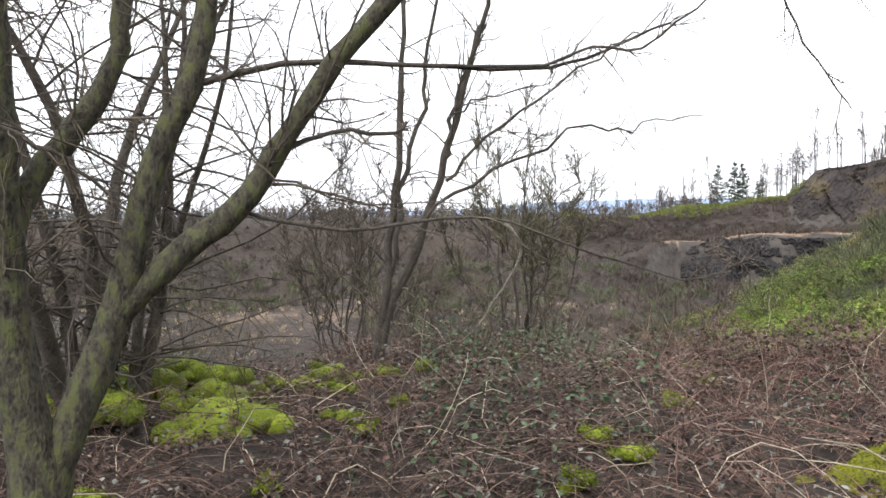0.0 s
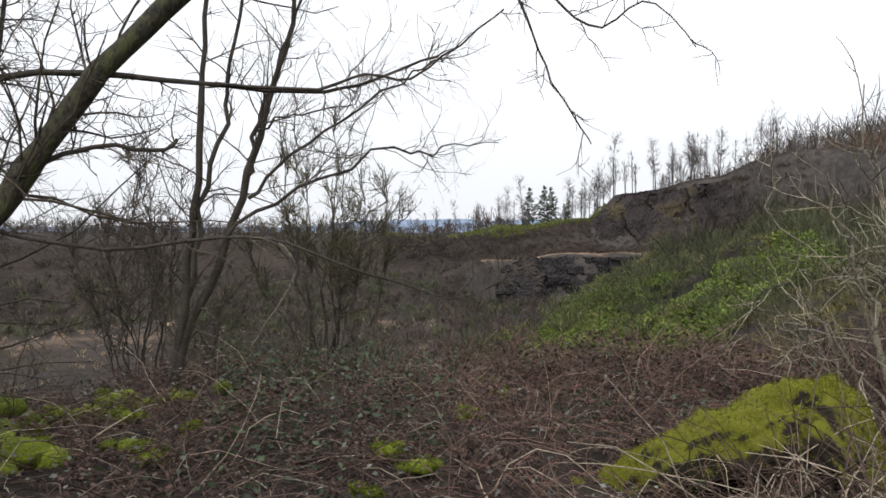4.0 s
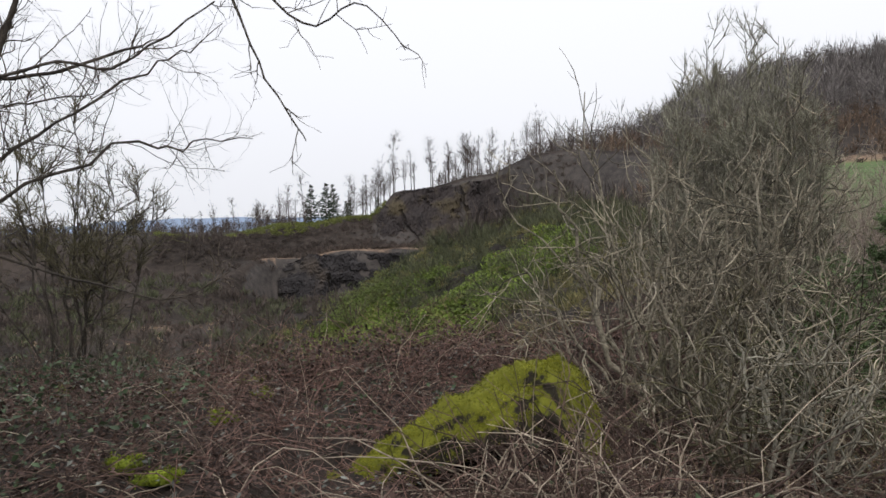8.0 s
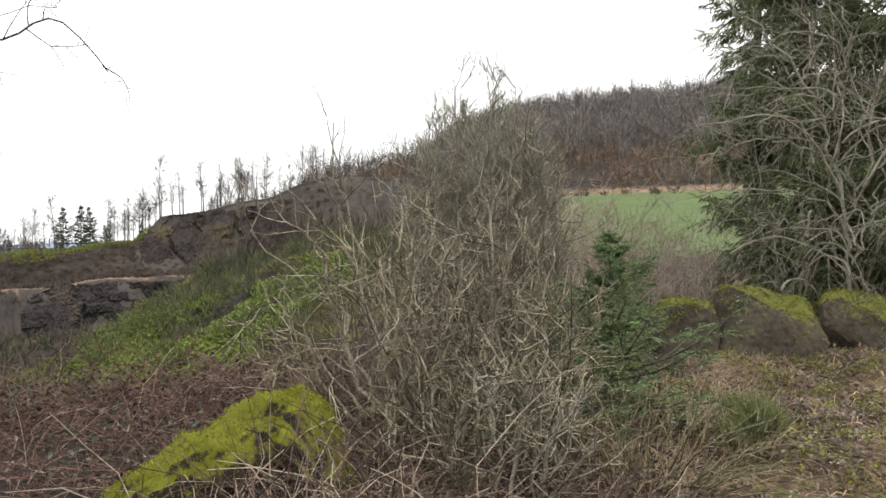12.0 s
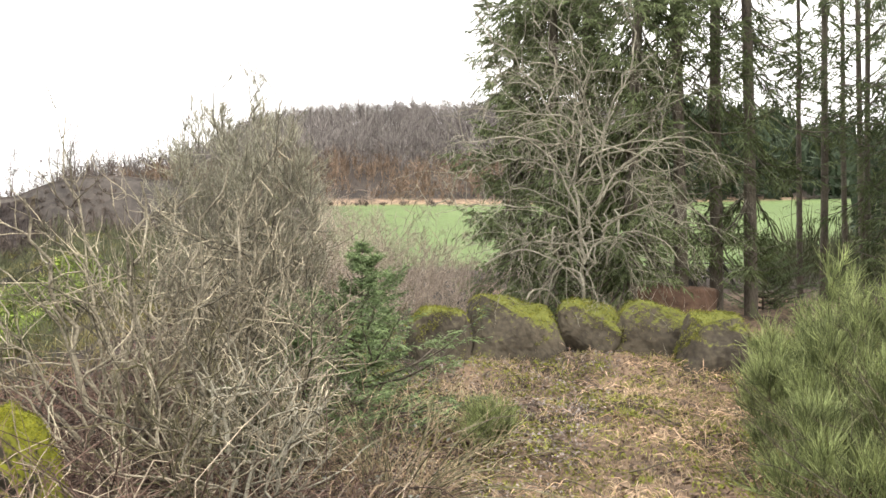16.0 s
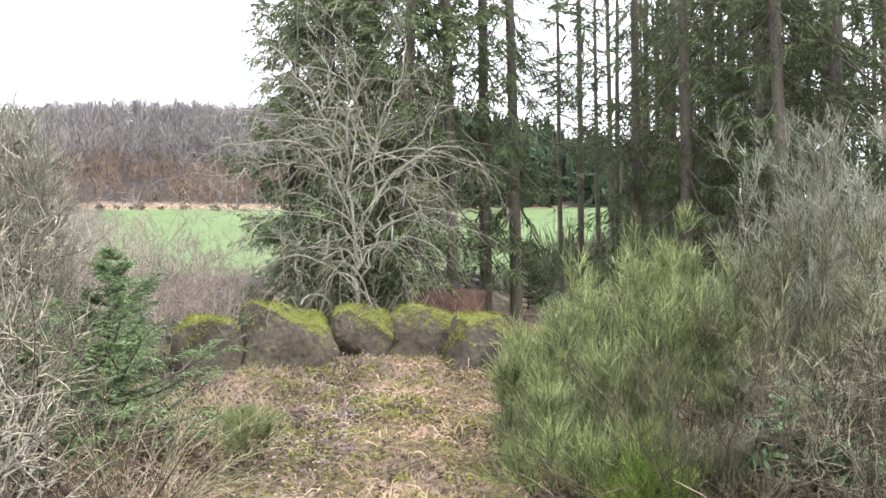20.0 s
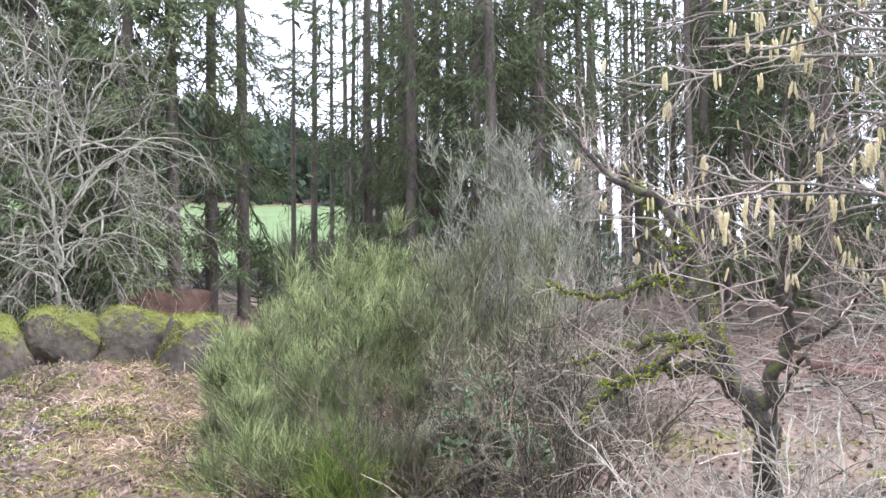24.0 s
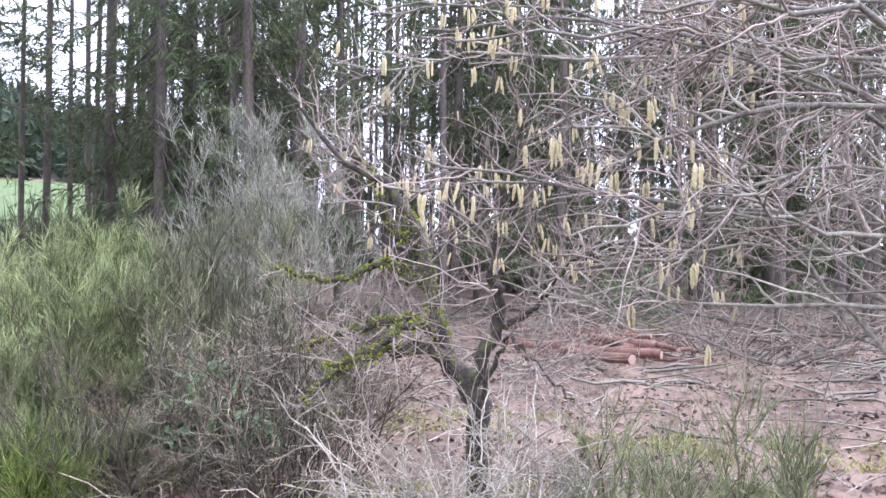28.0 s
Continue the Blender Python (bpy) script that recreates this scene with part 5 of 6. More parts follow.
# ---- broom ----
def broom(at, n, h, foot, seed, mat, label, flat=1.0, twigs=9, wide=1.0, fine=0.0024):
    """Stems that end on a dome, closely set with straight upright green switches."""
    g = np.random.default_rng(seed)
    ob = thing("broom_bush", (at[0], at[1], float(height(at[0], at[1]))), label, "bush")
    P, R = dome_lines(at, max(8, n // 6), h * 0.84, wide, wide * flat, foot, g, 0.011, 9, 0.07, 0.5, 0.4, 0.5, 0.5, 0.5)
    _, p, r = spawn(P, R, 6, (0.12 * h, 0.3 * h), (12, 48), 0.6, 0.25, 7, 0.35, 0.98, 0.6, 0.4, 0.003, rng=g)
    P = np.concatenate([P[:, 2:9], p])
    R = np.concatenate([R[:, 2:9], r])
    b, c = Bulk(), Bulk()
    b.tubes(P, R, 4)
    part("thin_stem", b.mesh("stems", TWIG_OLIVE), ob)
    _, p, r = spawn(P, R, twigs, (0.1, 0.3), (15, 60), 0.7, 0.22, 4, 0.25, 1.0, 0.5, 0.4, fine * 1.5, 0.005, rng=g)
    c.tubes(p, r, 3)
    _, p, r = spawn(p, r, 3, (0.08, 0.25), (12, 52), 0.5, 0.14, 3, 0.1, 1.0, 0.8, 0.4, fine * 1.2, rng=g)
    c.tubes(p, r, 3)
    part("green_twig", c.mesh("green_twigs", mat), ob)
    return ob


broom((8.5, -1.25), 150, 2.2, 0.6, 601, BROOM, "large green broom bush beside the track", 0.8, 12, 1.15, 0.003)
broom((6.6, -1.2), 150, 1.95, 0.45, 602, BROOM, "dense green broom bush beside the track", 0.9, 12, 0.85)
broom((6.75, -2.05), 130, 2.1, 0.5, 610, BROOM_MID, "dull olive broom bush with dry stems", 0.9, 10, 0.95)
broom((7.7, -2.75), 150, 3.3, 0.5, 603, BROOM_SILVER, "tall greyish broom bush with upright twigs", 1.0, 14, 0.75)
broom((5.7, -2.45), 110, 1.5, 0.5, 604, BROOM_MID, "greyish broom bush with dry stems", 1.0, 9, 0.85)
broom((4.95, -1.1), 80, 0.62, 0.08, 605, TUFT_GREEN, "low bright green broom tuft", 1.0, 7, 0.17, 0.0028)
broom((5.25, -0.65), 40, 1.0, 0.15, 614, BROOM, "low green broom at the track's edge", 1.0, 9, 0.4)
broom((5.9, -0.95), 70, 1.05, 0.25, 617, BROOM, "low green broom at the track's edge", 1.0, 10, 0.5)
broom((6.35, -0.5), 50, 0.95, 0.2, 618, BROOM, "low green broom at the track's edge", 1.0, 10, 0.4)
broom((7.6, -0.3), 60, 1.2, 0.25, 619, BROOM, "low green broom at the track's edge", 1.0, 10, 0.5)
broom((5.6, -1.55), 60, 0.9, 0.25, 620, BROOM_MID, "low dull broom among dead stems", 1.0, 9, 0.5)
broom((6.9, -0.5), 70, 1.5, 0.25, 607, BROOM, "green broom at the track's edge", 1.0, 11, 0.5)
broom((8.6, -0.35), 80, 1.6, 0.3, 613, BROOM, "green broom at the track's edge", 1.0, 11, 0.6, 0.003)
broom((2.85, -3.15), 44, 1.15, 0.2, 606, BROOM_PALE, "small wispy green broom beside the hazel", 1.0, 6, 0.5, 0.0016)
broom((2.45, -3.25), 40, 1.1, 0.2, 608, BROOM_PALE, "small wispy green broom beside the hazel", 1.0, 6, 0.5, 0.0016)
broom((6.3, 1.9), 12, 0.5, 0.1, 609, BROOM, "small green broom on the track", 1.0, 5, 0.2)
dome_bush("dead_broom", (5.0, -2.35), 60, 1.25, 0.95, 0.85, 0.5, "grey-brown tangle of dead broom stems", "bush", TWIG_BROWN, TWIG_DEAD, 615, 0.008, ((6, 0.2, 0.5, (20, 70), 0.2, 0.4, 0.25), (5, 0.08, 0.26, (25, 70), 0.1, 0.4, 0.1)), 0.0024, 12, wob=0.1, tip=0.4, low=0.5)


def leafy_shrub(at, h, label):
    """A low shrub of arching stems with pairs of narrow leaves."""
    g = np.random.default_rng(616)
    z = float(height(at[0], at[1]))
    ob = thing("leafy_shrub", (at[0], at[1], z), label, "shrub")
    P, R = dome_lines(at, 16, h, 0.42, 0.42, 0.08, g, 0.006, 9, 0.06, 0.5, 0.4, 0.6, 0.4, 0.7)
    for i in range(len(P)):
        b = Bulk()
        b.tubes(P[i], R[i], 5)
        stem = part("leafy_stem", b.mesh("leafy_stem", TWIG_OLIVE), ob)
        q = g.uniform(4, 7.99, 26)
        k = q.astype(int)
        A = P[i, k] + (P[i, k + 1] - P[i, k]) * (q - k)[:, None]
        D = g.normal(size=(26, 3)) * np.array([1, 1, 0.4]) + np.array([0, 0, 0.25])
        D /= np.linalg.norm(D, axis=1, keepdims=True)
        c = Bulk()
        c.blades(A, D, g.uniform(0.1, 0.19, 26), 0.042, None, 0.25)
        part("leaves", c.mesh("leaves", LEAF_BLUISH), stem)


leafy_shrub((5.39, -2.02), 0.80, "low shrub with narrow bluish-green leaves under the broom")
stems_bush("dead_broom", (5.6, -1.9), 90, 1.3, 1.1, "grey-brown dead stems inside the broom", "bush", TWIG_BROWN, TWIG_OLIVE, 611, 0.007, ((6, 0.3), (4, 0.15)), 0.9, 0.25, 0.1, "stem", 8, 10)
stems_bush("grass_tussock", (5.0, 2.1), 130, 1.15, 0.9, "arching pale green grass and broom stems below the willow", "bush", GRASS_PALE, GRASS_DRY, 612, 0.0055, ((4, 0.25),), 0.3, 0.16, -0.9, "stem", 8, 10, droop=-0.3, rmin=0.0026, tip=0.4)


# ---- hazels ----
def hazel():
    z = float(height(4.17, -3.16))
    ob = thing("hazel", (4.17, -3.16, z), "leafless hazel with bright mossy lower limbs", "tree", "hazels")
    lines = []
    for pts, r0, r1 in (([(4.15, -3.2, z - 0.1), (4.17, -3.15, 0.65), (4.19, -3.11, 0.86), (4.26, -3.01, 1.0), (4.31, -2.98, 1.15), (4.38, -2.96, 1.39), (4.48, -2.87, 1.79), (4.61, -2.68, 2.01), (4.7, -2.58, 2.06), (4.82, -2.35, 2.37)], 0.07, 0.01),
                        ([(4.19, -3.11, 0.84), (4.13, -3.15, 0.99), (4.07, -3.18, 1.17), (4.02, -3.2, 1.35), (4.01, -3.12, 1.46), (3.95, -3.13, 1.66), (3.88, -3.14, 1.91), (3.79, -3.18, 2.26)], 0.04, 0.008),
                        ([(4.26, -3.01, 1.0), (4.31, -2.87, 1.08), (4.31, -2.74, 1.04), (4.32, -2.58, 1.07), (4.33, -2.4, 0.94), (4.33, -2.25, 0.83)], 0.036, 0.012),
                        ([(4.31, -2.98, 1.13), (4.42, -2.86, 1.21), (4.48, -2.74, 1.19), (4.55, -2.54, 1.13), (4.63, -2.3, 1.06)], 0.03, 0.01),
                        ([(4.3, -3.0, 1.06), (4.27, -2.84, 1.19), (4.23, -2.67, 1.14), (4.24, -2.52, 1.03), (4.25, -2.34, 1.01)], 0.026, 0.009),
                        ([(4.37, -2.97, 1.36), (4.49, -2.84, 1.48), (4.58, -2.74, 1.5), (4.72, -2.52, 1.41), (4.85, -2.23, 1.47)], 0.024, 0.008),
                        ([(4.45, -2.92, 1.6), (4.56, -2.8, 1.73), (4.69, -2.73, 1.99), (4.77, -2.67, 2.09), (4.87, -2.53, 2.22)], 0.026, 0.01),
                        ([(4.07, -3.18, 1.17), (3.96, -3.3, 1.26), (3.85, -3.36, 1.38), (3.75, -3.42, 1.53), (3.58, -3.56, 1.64)], 0.018, 0.006),
                        ([(4.17, -3.15, 0.77), (4.0, -3.17, 1.05), (3.92, -3.18, 1.16), (3.77, -3.22, 1.06), (3.66, -3.3, 0.94), (3.57, -3.33, 0.88)], 0.014, 0.005)):
        lines.append(limb_part("limb", pts, r0 * 1.1, r1, ob, BARK_HAZEL, 20, 9, jitter=0.014))
    g = np.random.default_rng(8)
    C, D = [], []
    for k, (P, R) in enumerate([lines[0]] + lines[2:7]):
        q = g.uniform(8 if k == 0 else 1, 13 if k in (0, 5) else 18.9, 520)
        i = q.astype(int)
        p = P[0, i] * (1 - (q - i))[:, None] + P[0, i + 1] * (q - i)[:, None]
        d = g.normal(size=(520, 3)) + np.array([0, 0, 0.7])
        d /= np.linalg.norm(d, axis=1, keepdims=True)
        C.append(p + d * R[0, i][:, None] * 0.8)
        D.append(d)
    m = Bulk()
    m.blades(np.concatenate(C), np.concatenate(D), 0.024, 0.014, None, 0.3)
    part("moss", m.mesh("moss", MOSS_LIMB), ob, "bright green moss on the limbs", "stuff")
    twigs_part(ob, lines[:2] + lines[7:], TWIG_RED, 24, (0.3, 0.9), 6, (0.12, 0.4), 701, 0.3, n3=1, rmax=0.005, thin=0.5, t0=0.4)
    twigs_part(ob, lines[2:7], TWIG_RED, 14, (0.2, 0.7), 6, (0.1, 0.35), 706, 0.2, n3=1, rmax=0.004, thin=0.5)
    twigs_part(ob, lines[:2] + lines[7:], TWIG_PALE, 6, (0.4, 1.1), 5, (0.12, 0.4), 704, 0.2, n3=1, rmax=0.006, thin=0.6, t0=0.45)
    return ob, lines


def overhanging_hazel():
    z = float(height(1.35, -4.7))
    ob = thing("hazel", (1.35, -4.7, z), "large leafless hazel reaching over with many yellow catkins", "tree", "hazels")
    g = np.random.default_rng(23)
    lines = []
    for i in range(40):
        # rods rise from the stool, then reach out towards the clearing
        a1, r1 = radians(g.uniform(110, 138)), g.uniform(2.2, 3.8)
        e1 = np.array([0.67 + r1 * math.sin(a1), -1.2 + r1 * math.cos(a1), g.uniform(1.35, 2.95)])
        zm = e1[2] * g.uniform(0.75, 1.15) + 0.1
        m1 = np.array([1.9 + g.normal() * 0.25, -4.25 + g.normal() * 0.2, zm * 0.8])
        m2 = m1 * 0.5 + e1 * 0.5 + np.array([0, 0, 0.18]) + g.normal(size=3) * 0.14
        root = np.array([1.35 + g.normal() * 0.12, -4.7 + g.normal() * 0.12, z - 0.05])
        lines.append(limb_part("limb", [root, m1, m2, e1], 0.010 + 0.012 * g.random(), 0.004, ob, BARK_GREY if i % 3 else BARK_PALE, 18, 6, jitter=0.015))
    twigs_part(ob, lines, TWIG_RED, 9, (0.2, 0.8), 5, (0.08, 0.3), 702, 0.1, n3=0, t0=0.45, rmax=0.0052, thin=0.8)
    twigs_part(ob, lines[::2], TWIG_PALE, 10, (0.2, 0.8), 5, (0.08, 0.3), 703, 0.2, n3=1, t0=0.45, rmax=0.0055, thin=0.8)
    return ob, lines


def catkin_mesh(seed):
    g = np.random.default_rng(seed)
    b = Bulk()
    L = 0.06
    p = np.stack([np.cumsum(g.normal(size=9) * 0.0006), np.cumsum(g.normal(size=9) * 0.0006), -np.linspace(0, L, 9)], 1)
    b.tubes(p, np.array([0.001, 0.0042, 0.0052, 0.0048, 0.0053, 0.0048, 0.005, 0.0042, 0.0015]), 7)
    return b.mesh("catkin", CATKIN)


def hang_catkins(parent, lines, n, seed, reach=0.5, lowest=1.2, first=0):
    g = np.random.default_rng(seed)
    kinds = [catkin_mesh(s) for s in (1, 2, 3)]
    made = 0
    while made < n:
        P, R = lines[g.integers(len(lines))]
        u = g.uniform(0.6, 1.0)
        q = P[0, int(u * (P.shape[1] - 1))] + g.normal(size=3) * np.array([0.22, 0.22, 0.2]) * reach
        side = math.degrees(math.atan2(q[0] - CLEARING[0], q[1] - CLEARING[1]))
        if side > 143 or side < first or q[2] < lowest or (side > 130 and g.random() < 0.4):
            continue
        for k in range(g.integers(1, 5)):
            o = new("catkin", kinds[g.integers(3)])
            o.parent = parent
            o.matrix_parent_inverse = Matrix.Translation(parent.location).inverted()
            o.location = q + g.normal(size=3) * np.array([0.012, 0.012, 0.008])
            o.rotation_euler = (g.normal() * 0.12, g.normal() * 0.12, g.uniform(0, 6))
            s = g.uniform(0.8, 1.4)
            o.scale = (s, s, s)
            made += 1


front_hazel, front_lines = hazel()
big_hazel, hazel_lines = overhanging_hazel()
hang_catkins(big_hazel, hazel_lines, 290, 31, 0.4)
hang_catkins(front_hazel, [front_lines[1], front_lines[7], front_lines[0]], 130, 32, 1.0, 1.5, 111)
DRY = ((6, 0.25, 0.7, (25, 65), -0.2, 0.4, 0.2), (4, 0.1, 0.32, (30, 70), 0.0, 0.4, 0.1))
dome_bush("dry_bush", (3.5, -2.75), 34, 0.9, 0.9, 0.7, 0.25, "low tangle of pale dry twigs before the hazel", "bush", TWIG_PALE, TWIG_PALE, 705, 0.0085, DRY, 0.0026, 12, wob=0.09, tip=0.4, low=0.4)
dome_bush("dry_bush", (3.05, -2.55), 24, 0.72, 0.8, 0.6, 0.25, "low tangle of pale dry twigs before the hazel", "bush", TWIG_PALE, TWIG_PALE, 707, 0.0075, DRY, 0.0026, 12, wob=0.09, tip=0.4, low=0.4)


# ---- rocks and moss ----
def boulder_mesh(name, sx, sy, sz, seed, mat, chips=30, cuts=4):
    """A block of broken stone: an uneven many-sided lump with worn edges, roughened."""
    g = np.random.default_rng(seed)
    bm = bmesh.new()
    d = g.normal(size=(chips, 3))
    d /= np.linalg.norm(d, axis=1, keepdims=True)
    p = np.sign(d) * np.abs(d) ** 0.5 * g.uniform(0.84, 1.1, (chips, 1))
    p[:, :2] *= 1 - 0.13 * (p[:, 2:] + 1)
    lo, hi = p.min(0), p.max(0)
    for q in (p - (lo + hi) / 2) / ((hi - lo) / 2):
        bm.verts.new(tuple(q))
    hull = bmesh.ops.convex_hull(bm, input=bm.verts[:])
    bmesh.ops.delete(bm, geom=list({v for v in hull["geom_interior"] if isinstance(v, bmesh.types.BMVert)}), context="VERTS")
    bmesh.ops.scale(bm, vec=(sx, sy, sz), verts=bm.verts)
    bmesh.ops.bevel(bm, geom=bm.edges[:], offset=0.025, segments=1, affect="EDGES", profile=0.6)
    bmesh.ops.triangulate(bm, faces=bm.faces[:])
    for step in range(cuts):
        long = [e for e in bm.edges if e.calc_length() > 0.07]
        if not long:
            break
        bmesh.ops.subdivide_edges(bm, edges=long, cuts=1)
        bmesh.ops.triangulate(bm, faces=bm.faces[:])
    bm.normal_update()
    v = np.array([x.co[:] for x in bm.verts])
    n = np.array([x.normal[:] for x in bm.verts])
    at = Vector((seed * 1.7, seed * 0.9, seed * 0.3))
    rough = np.array([0.05 * noise.noise(x.co * 2.6 + at) + 0.022 * noise.noise(x.co * 8 + at) + 0.01 * noise.noise(x.co * 22 + at) for x in bm.verts])
    for x, c in zip(bm.verts, v + n * rough[:, None]):
        x.co = c
    for f in bm.faces:
        f.smooth = False
    me = bpy.data.meshes.new(name)
    bm.to_mesh(me)
    bm.free()
    me.materials.append(mat)
    return me


def boulders():
    for k, (x, y, z0, z1, w, d, seed) in enumerate(((9.95, 4.26, 0.12, 0.94, 0.95, 0.9, 800), (10.89, 3.43, 0.14, 1.14, 1.5, 1.1, 801), (11.38, 2.52, 0.1, 1.06, 1.1, 1.0, 802), (11.58, 1.70, 0.2, 1.05, 1.26, 0.9, 803), (11.07, 0.8, 0.1, 0.93, 1.1, 0.9, 804))):
        a = math.degrees(math.atan2(x - CLEARING[0], y - CLEARING[1]))
        ob = thing("boulder", (x, y, z0), "large grey-brown basalt block with moss on top beside the track", "boulder", "boulders across the track")
        me = boulder_mesh("stone", w / 2, d / 2, (z1 - z0 + 0.4) / 2, seed, ROCK)
        me.transform(Matrix.Translation((x, y, (z0 - 0.4 + z1) / 2)) @ Matrix.Rotation(radians(-a), 4, "Z"))
        stone = part("stone", me, ob)
        n = len(me.vertices)
        v, nn = np.zeros(n * 3), np.zeros(n * 3)
        me.vertices.foreach_get("co", v)
        me.vertex_normals.foreach_get("vector", nn)
        v, nn = v.reshape(-1, 3), nn.reshape(-1, 3)
        ok = (nn[:, 2] + 0.35 * waves(v[:, 0] * 2, v[:, 1] * 2 + v[:, 2] * 2, 1.0, 820 + k) > 0.42)
        fuzz(v[ok], nn[ok], 4600, 0.024, MOSS_ROCK, "moss", stone, np.random.default_rng(830 + k))


def fuzz(verts, normals, n, size, mat, name, parent, g):
    """Short moss tufts over a surface."""
    i = g.integers(len(verts), size=n)
    keep = normals[i, 2] > -0.1
    i = i[keep]
    C = verts[i] + g.normal(size=(len(i), 3)) * size * 0.5
    D = normals[i] + g.normal(size=(len(i), 3)) * 0.6
    D /= np.linalg.norm(D, axis=1, keepdims=True)
    b = Bulk()
    b.blades(C, D, size * g.uniform(0.6, 1.4, len(i)), size * 0.5, None, 0.2)
    part(name, b.mesh(name, mat), parent, kind="stuff")


def lump_mesh(parts, seed, detail=2):
    """Rounded cushions grown into one another: (centre, size) each."""
    g = np.random.default_rng(seed)
    out = Bulk()
    bm = bmesh.new()
    bmesh.ops.create_icosphere(bm, subdivisions=detail, radius=1.0)
    bm.verts.index_update()
    base = np.array([v.co[:] for v in bm.verts])
    tris = [[v.index for v in f.verts] for f in bm.faces]
    bm.free()
    for k, (c, s) in enumerate(parts):
        v = base * (1 + 0.13 * waves(base[:, 0] * 2 + base[:, 2], base[:, 1] * 2 - base[:, 2], 1.2, seed + k) + 0.06 * waves(base[:, 0] * 5 + base[:, 2] * 4, base[:, 1] * 5 - base[:, 2] * 3, 1.0, seed + k + 50))[:, None]
        out.add(v * np.array(s) + np.array(c), None, tris)
    return out.mesh("cushion", MOSS)


def moss_lump(at, size, seed, label, cushions=7, tufts=900, name="mossy_stone", cat="stone"):
    g = np.random.default_rng(seed)
    ob = thing(name, at, label, cat, "mossy stones")
    parts = [(np.array(at), np.array(size) * 0.66)]
    if max(size) > 0.26:
        parts = []
        for k in range(46):
            d, q = math.sqrt(g.random()), g.uniform(0, math.tau)
            w = g.uniform(0.06, 0.14)
            parts.append((np.array(at) + np.array([math.cos(q) * d * size[0] * 1.15, math.sin(q) * d * size[1] * 1.15, size[2] * (0.3 - 0.75 * d * d)]), np.array([w, w, w * g.uniform(0.5, 0.85)])))
        cushions = 0
    for k in range(cushions):
        d = g.normal(size=3) * np.array([1, 1, 0.5])
        d /= np.linalg.norm(d)
        q = g.uniform(0.2, 0.42)
        parts.append((np.array(at) + d * np.array(size) * g.uniform(0.6, 0.95), np.array(size) * q * np.array([1, 1, 1.15])))
    me = lump_mesh(parts, seed)
    cushion = part("moss_cushion", me, ob)
    n = len(me.vertices)
    v, nn = np.zeros(n * 3), np.zeros(n * 3)
    me.vertices.foreach_get("co", v)
    me.vertex_normals.foreach_get("vector", nn)
    fuzz(v.reshape(-1, 3), nn.reshape(-1, 3), tufts, 0.02, MOSS_TUFT, "moss", cushion, g)
    return ob


def mossy_boulder():
    """A long mossy back of rock that climbs to a blunt head with a hollow under it."""
    g = np.random.default_rng(851)
    K, M = 110, 64
    ridge = line([(2.0, 4.55, -0.1), (2.32, 4.36, 0.10), (2.58, 4.22, 0.32), (2.9, 3.97, 0.53), (3.22, 3.72, 0.75), (3.36, 3.58, 0.74), (3.46, 3.44, 0.45), (3.50, 3.36, 0.0)], K)
    wide = np.interp(np.linspace(0, 1, K), [0, 0.25, 0.55, 0.8, 1], [0.12, 0.24, 0.30, 0.34, 0.25])
    T = np.gradient(ridge, axis=0)
    T /= np.linalg.norm(T, axis=1, keepdims=True)
    S = np.cross(T, np.array([0, 0, 1.0]))
    S /= np.linalg.norm(S, axis=1, keepdims=True)
    an = np.linspace(-1.9, 1.9, M)
    rows = ridge[:, None] + S[:, None] * (np.sin(an) * 1.0)[None, :, None] * wide[:, None, None] + np.array([0, 0, 1.0]) * ((np.cos(an) - 1)[None, :, None] * np.maximum(wide, 0.3)[:, None, None] * 0.9)
    lump = 0.05 * waves(rows[..., 0] * 3, rows[..., 1] * 3 + rows[..., 2] * 2, 1.0, 5) + 0.025 * waves(rows[..., 0] * 9 + rows[..., 2] * 5, rows[..., 1] * 9, 1.0, 6)
    rows = rows + S[:, None] * (lump * np.sin(an))[..., None] + np.array([0, 0, 1.0]) * (lump * np.cos(an))[..., None]
    b = Bulk()
    i, j = np.meshgrid(np.arange(K - 1), np.arange(M - 1), indexing="ij")
    b.add(rows, np.stack([i * M + j, (i + 1) * M + j, (i + 1) * M + j + 1, i * M + j + 1], -1).reshape(-1, 4))
    ob = thing("mossy_boulder", (3.1, 3.8, float(height(3.1, 3.8))), "big boulder with a long moss-covered back overgrown by brambles", "boulder")
    me = b.mesh("stone", ROCK_MOSS)
    part("stone", me, ob)
    v, nn = np.zeros(K * M * 3), np.zeros(K * M * 3)
    me.vertices.foreach_get("co", v)
    me.vertex_normals.foreach_get("vector", nn)
    v, nn = v.reshape(-1, 3), nn.reshape(-1, 3)
    ok = (np.abs(nn[:, 2]) + 0.45 * waves(v[:, 0] * 3, v[:, 1] * 3 + v[:, 2] * 3, 1.0, 9) > 0.12) & (v[:, 1] > 3.42)
    fuzz(v[ok], nn[ok] * np.sign(nn[ok][:, 2:3]), 34000, 0.013, MOSS_OLIVE, "moss", ob, g)
    bright = ok & (nn[:, 2] + 0.5 * waves(v[:, 0] * 4, v[:, 1] * 4, 1.0, 7) > 0.85)
    fuzz(v[bright], nn[bright], 9000, 0.013, MOSS_LIMB, "moss", ob, g)


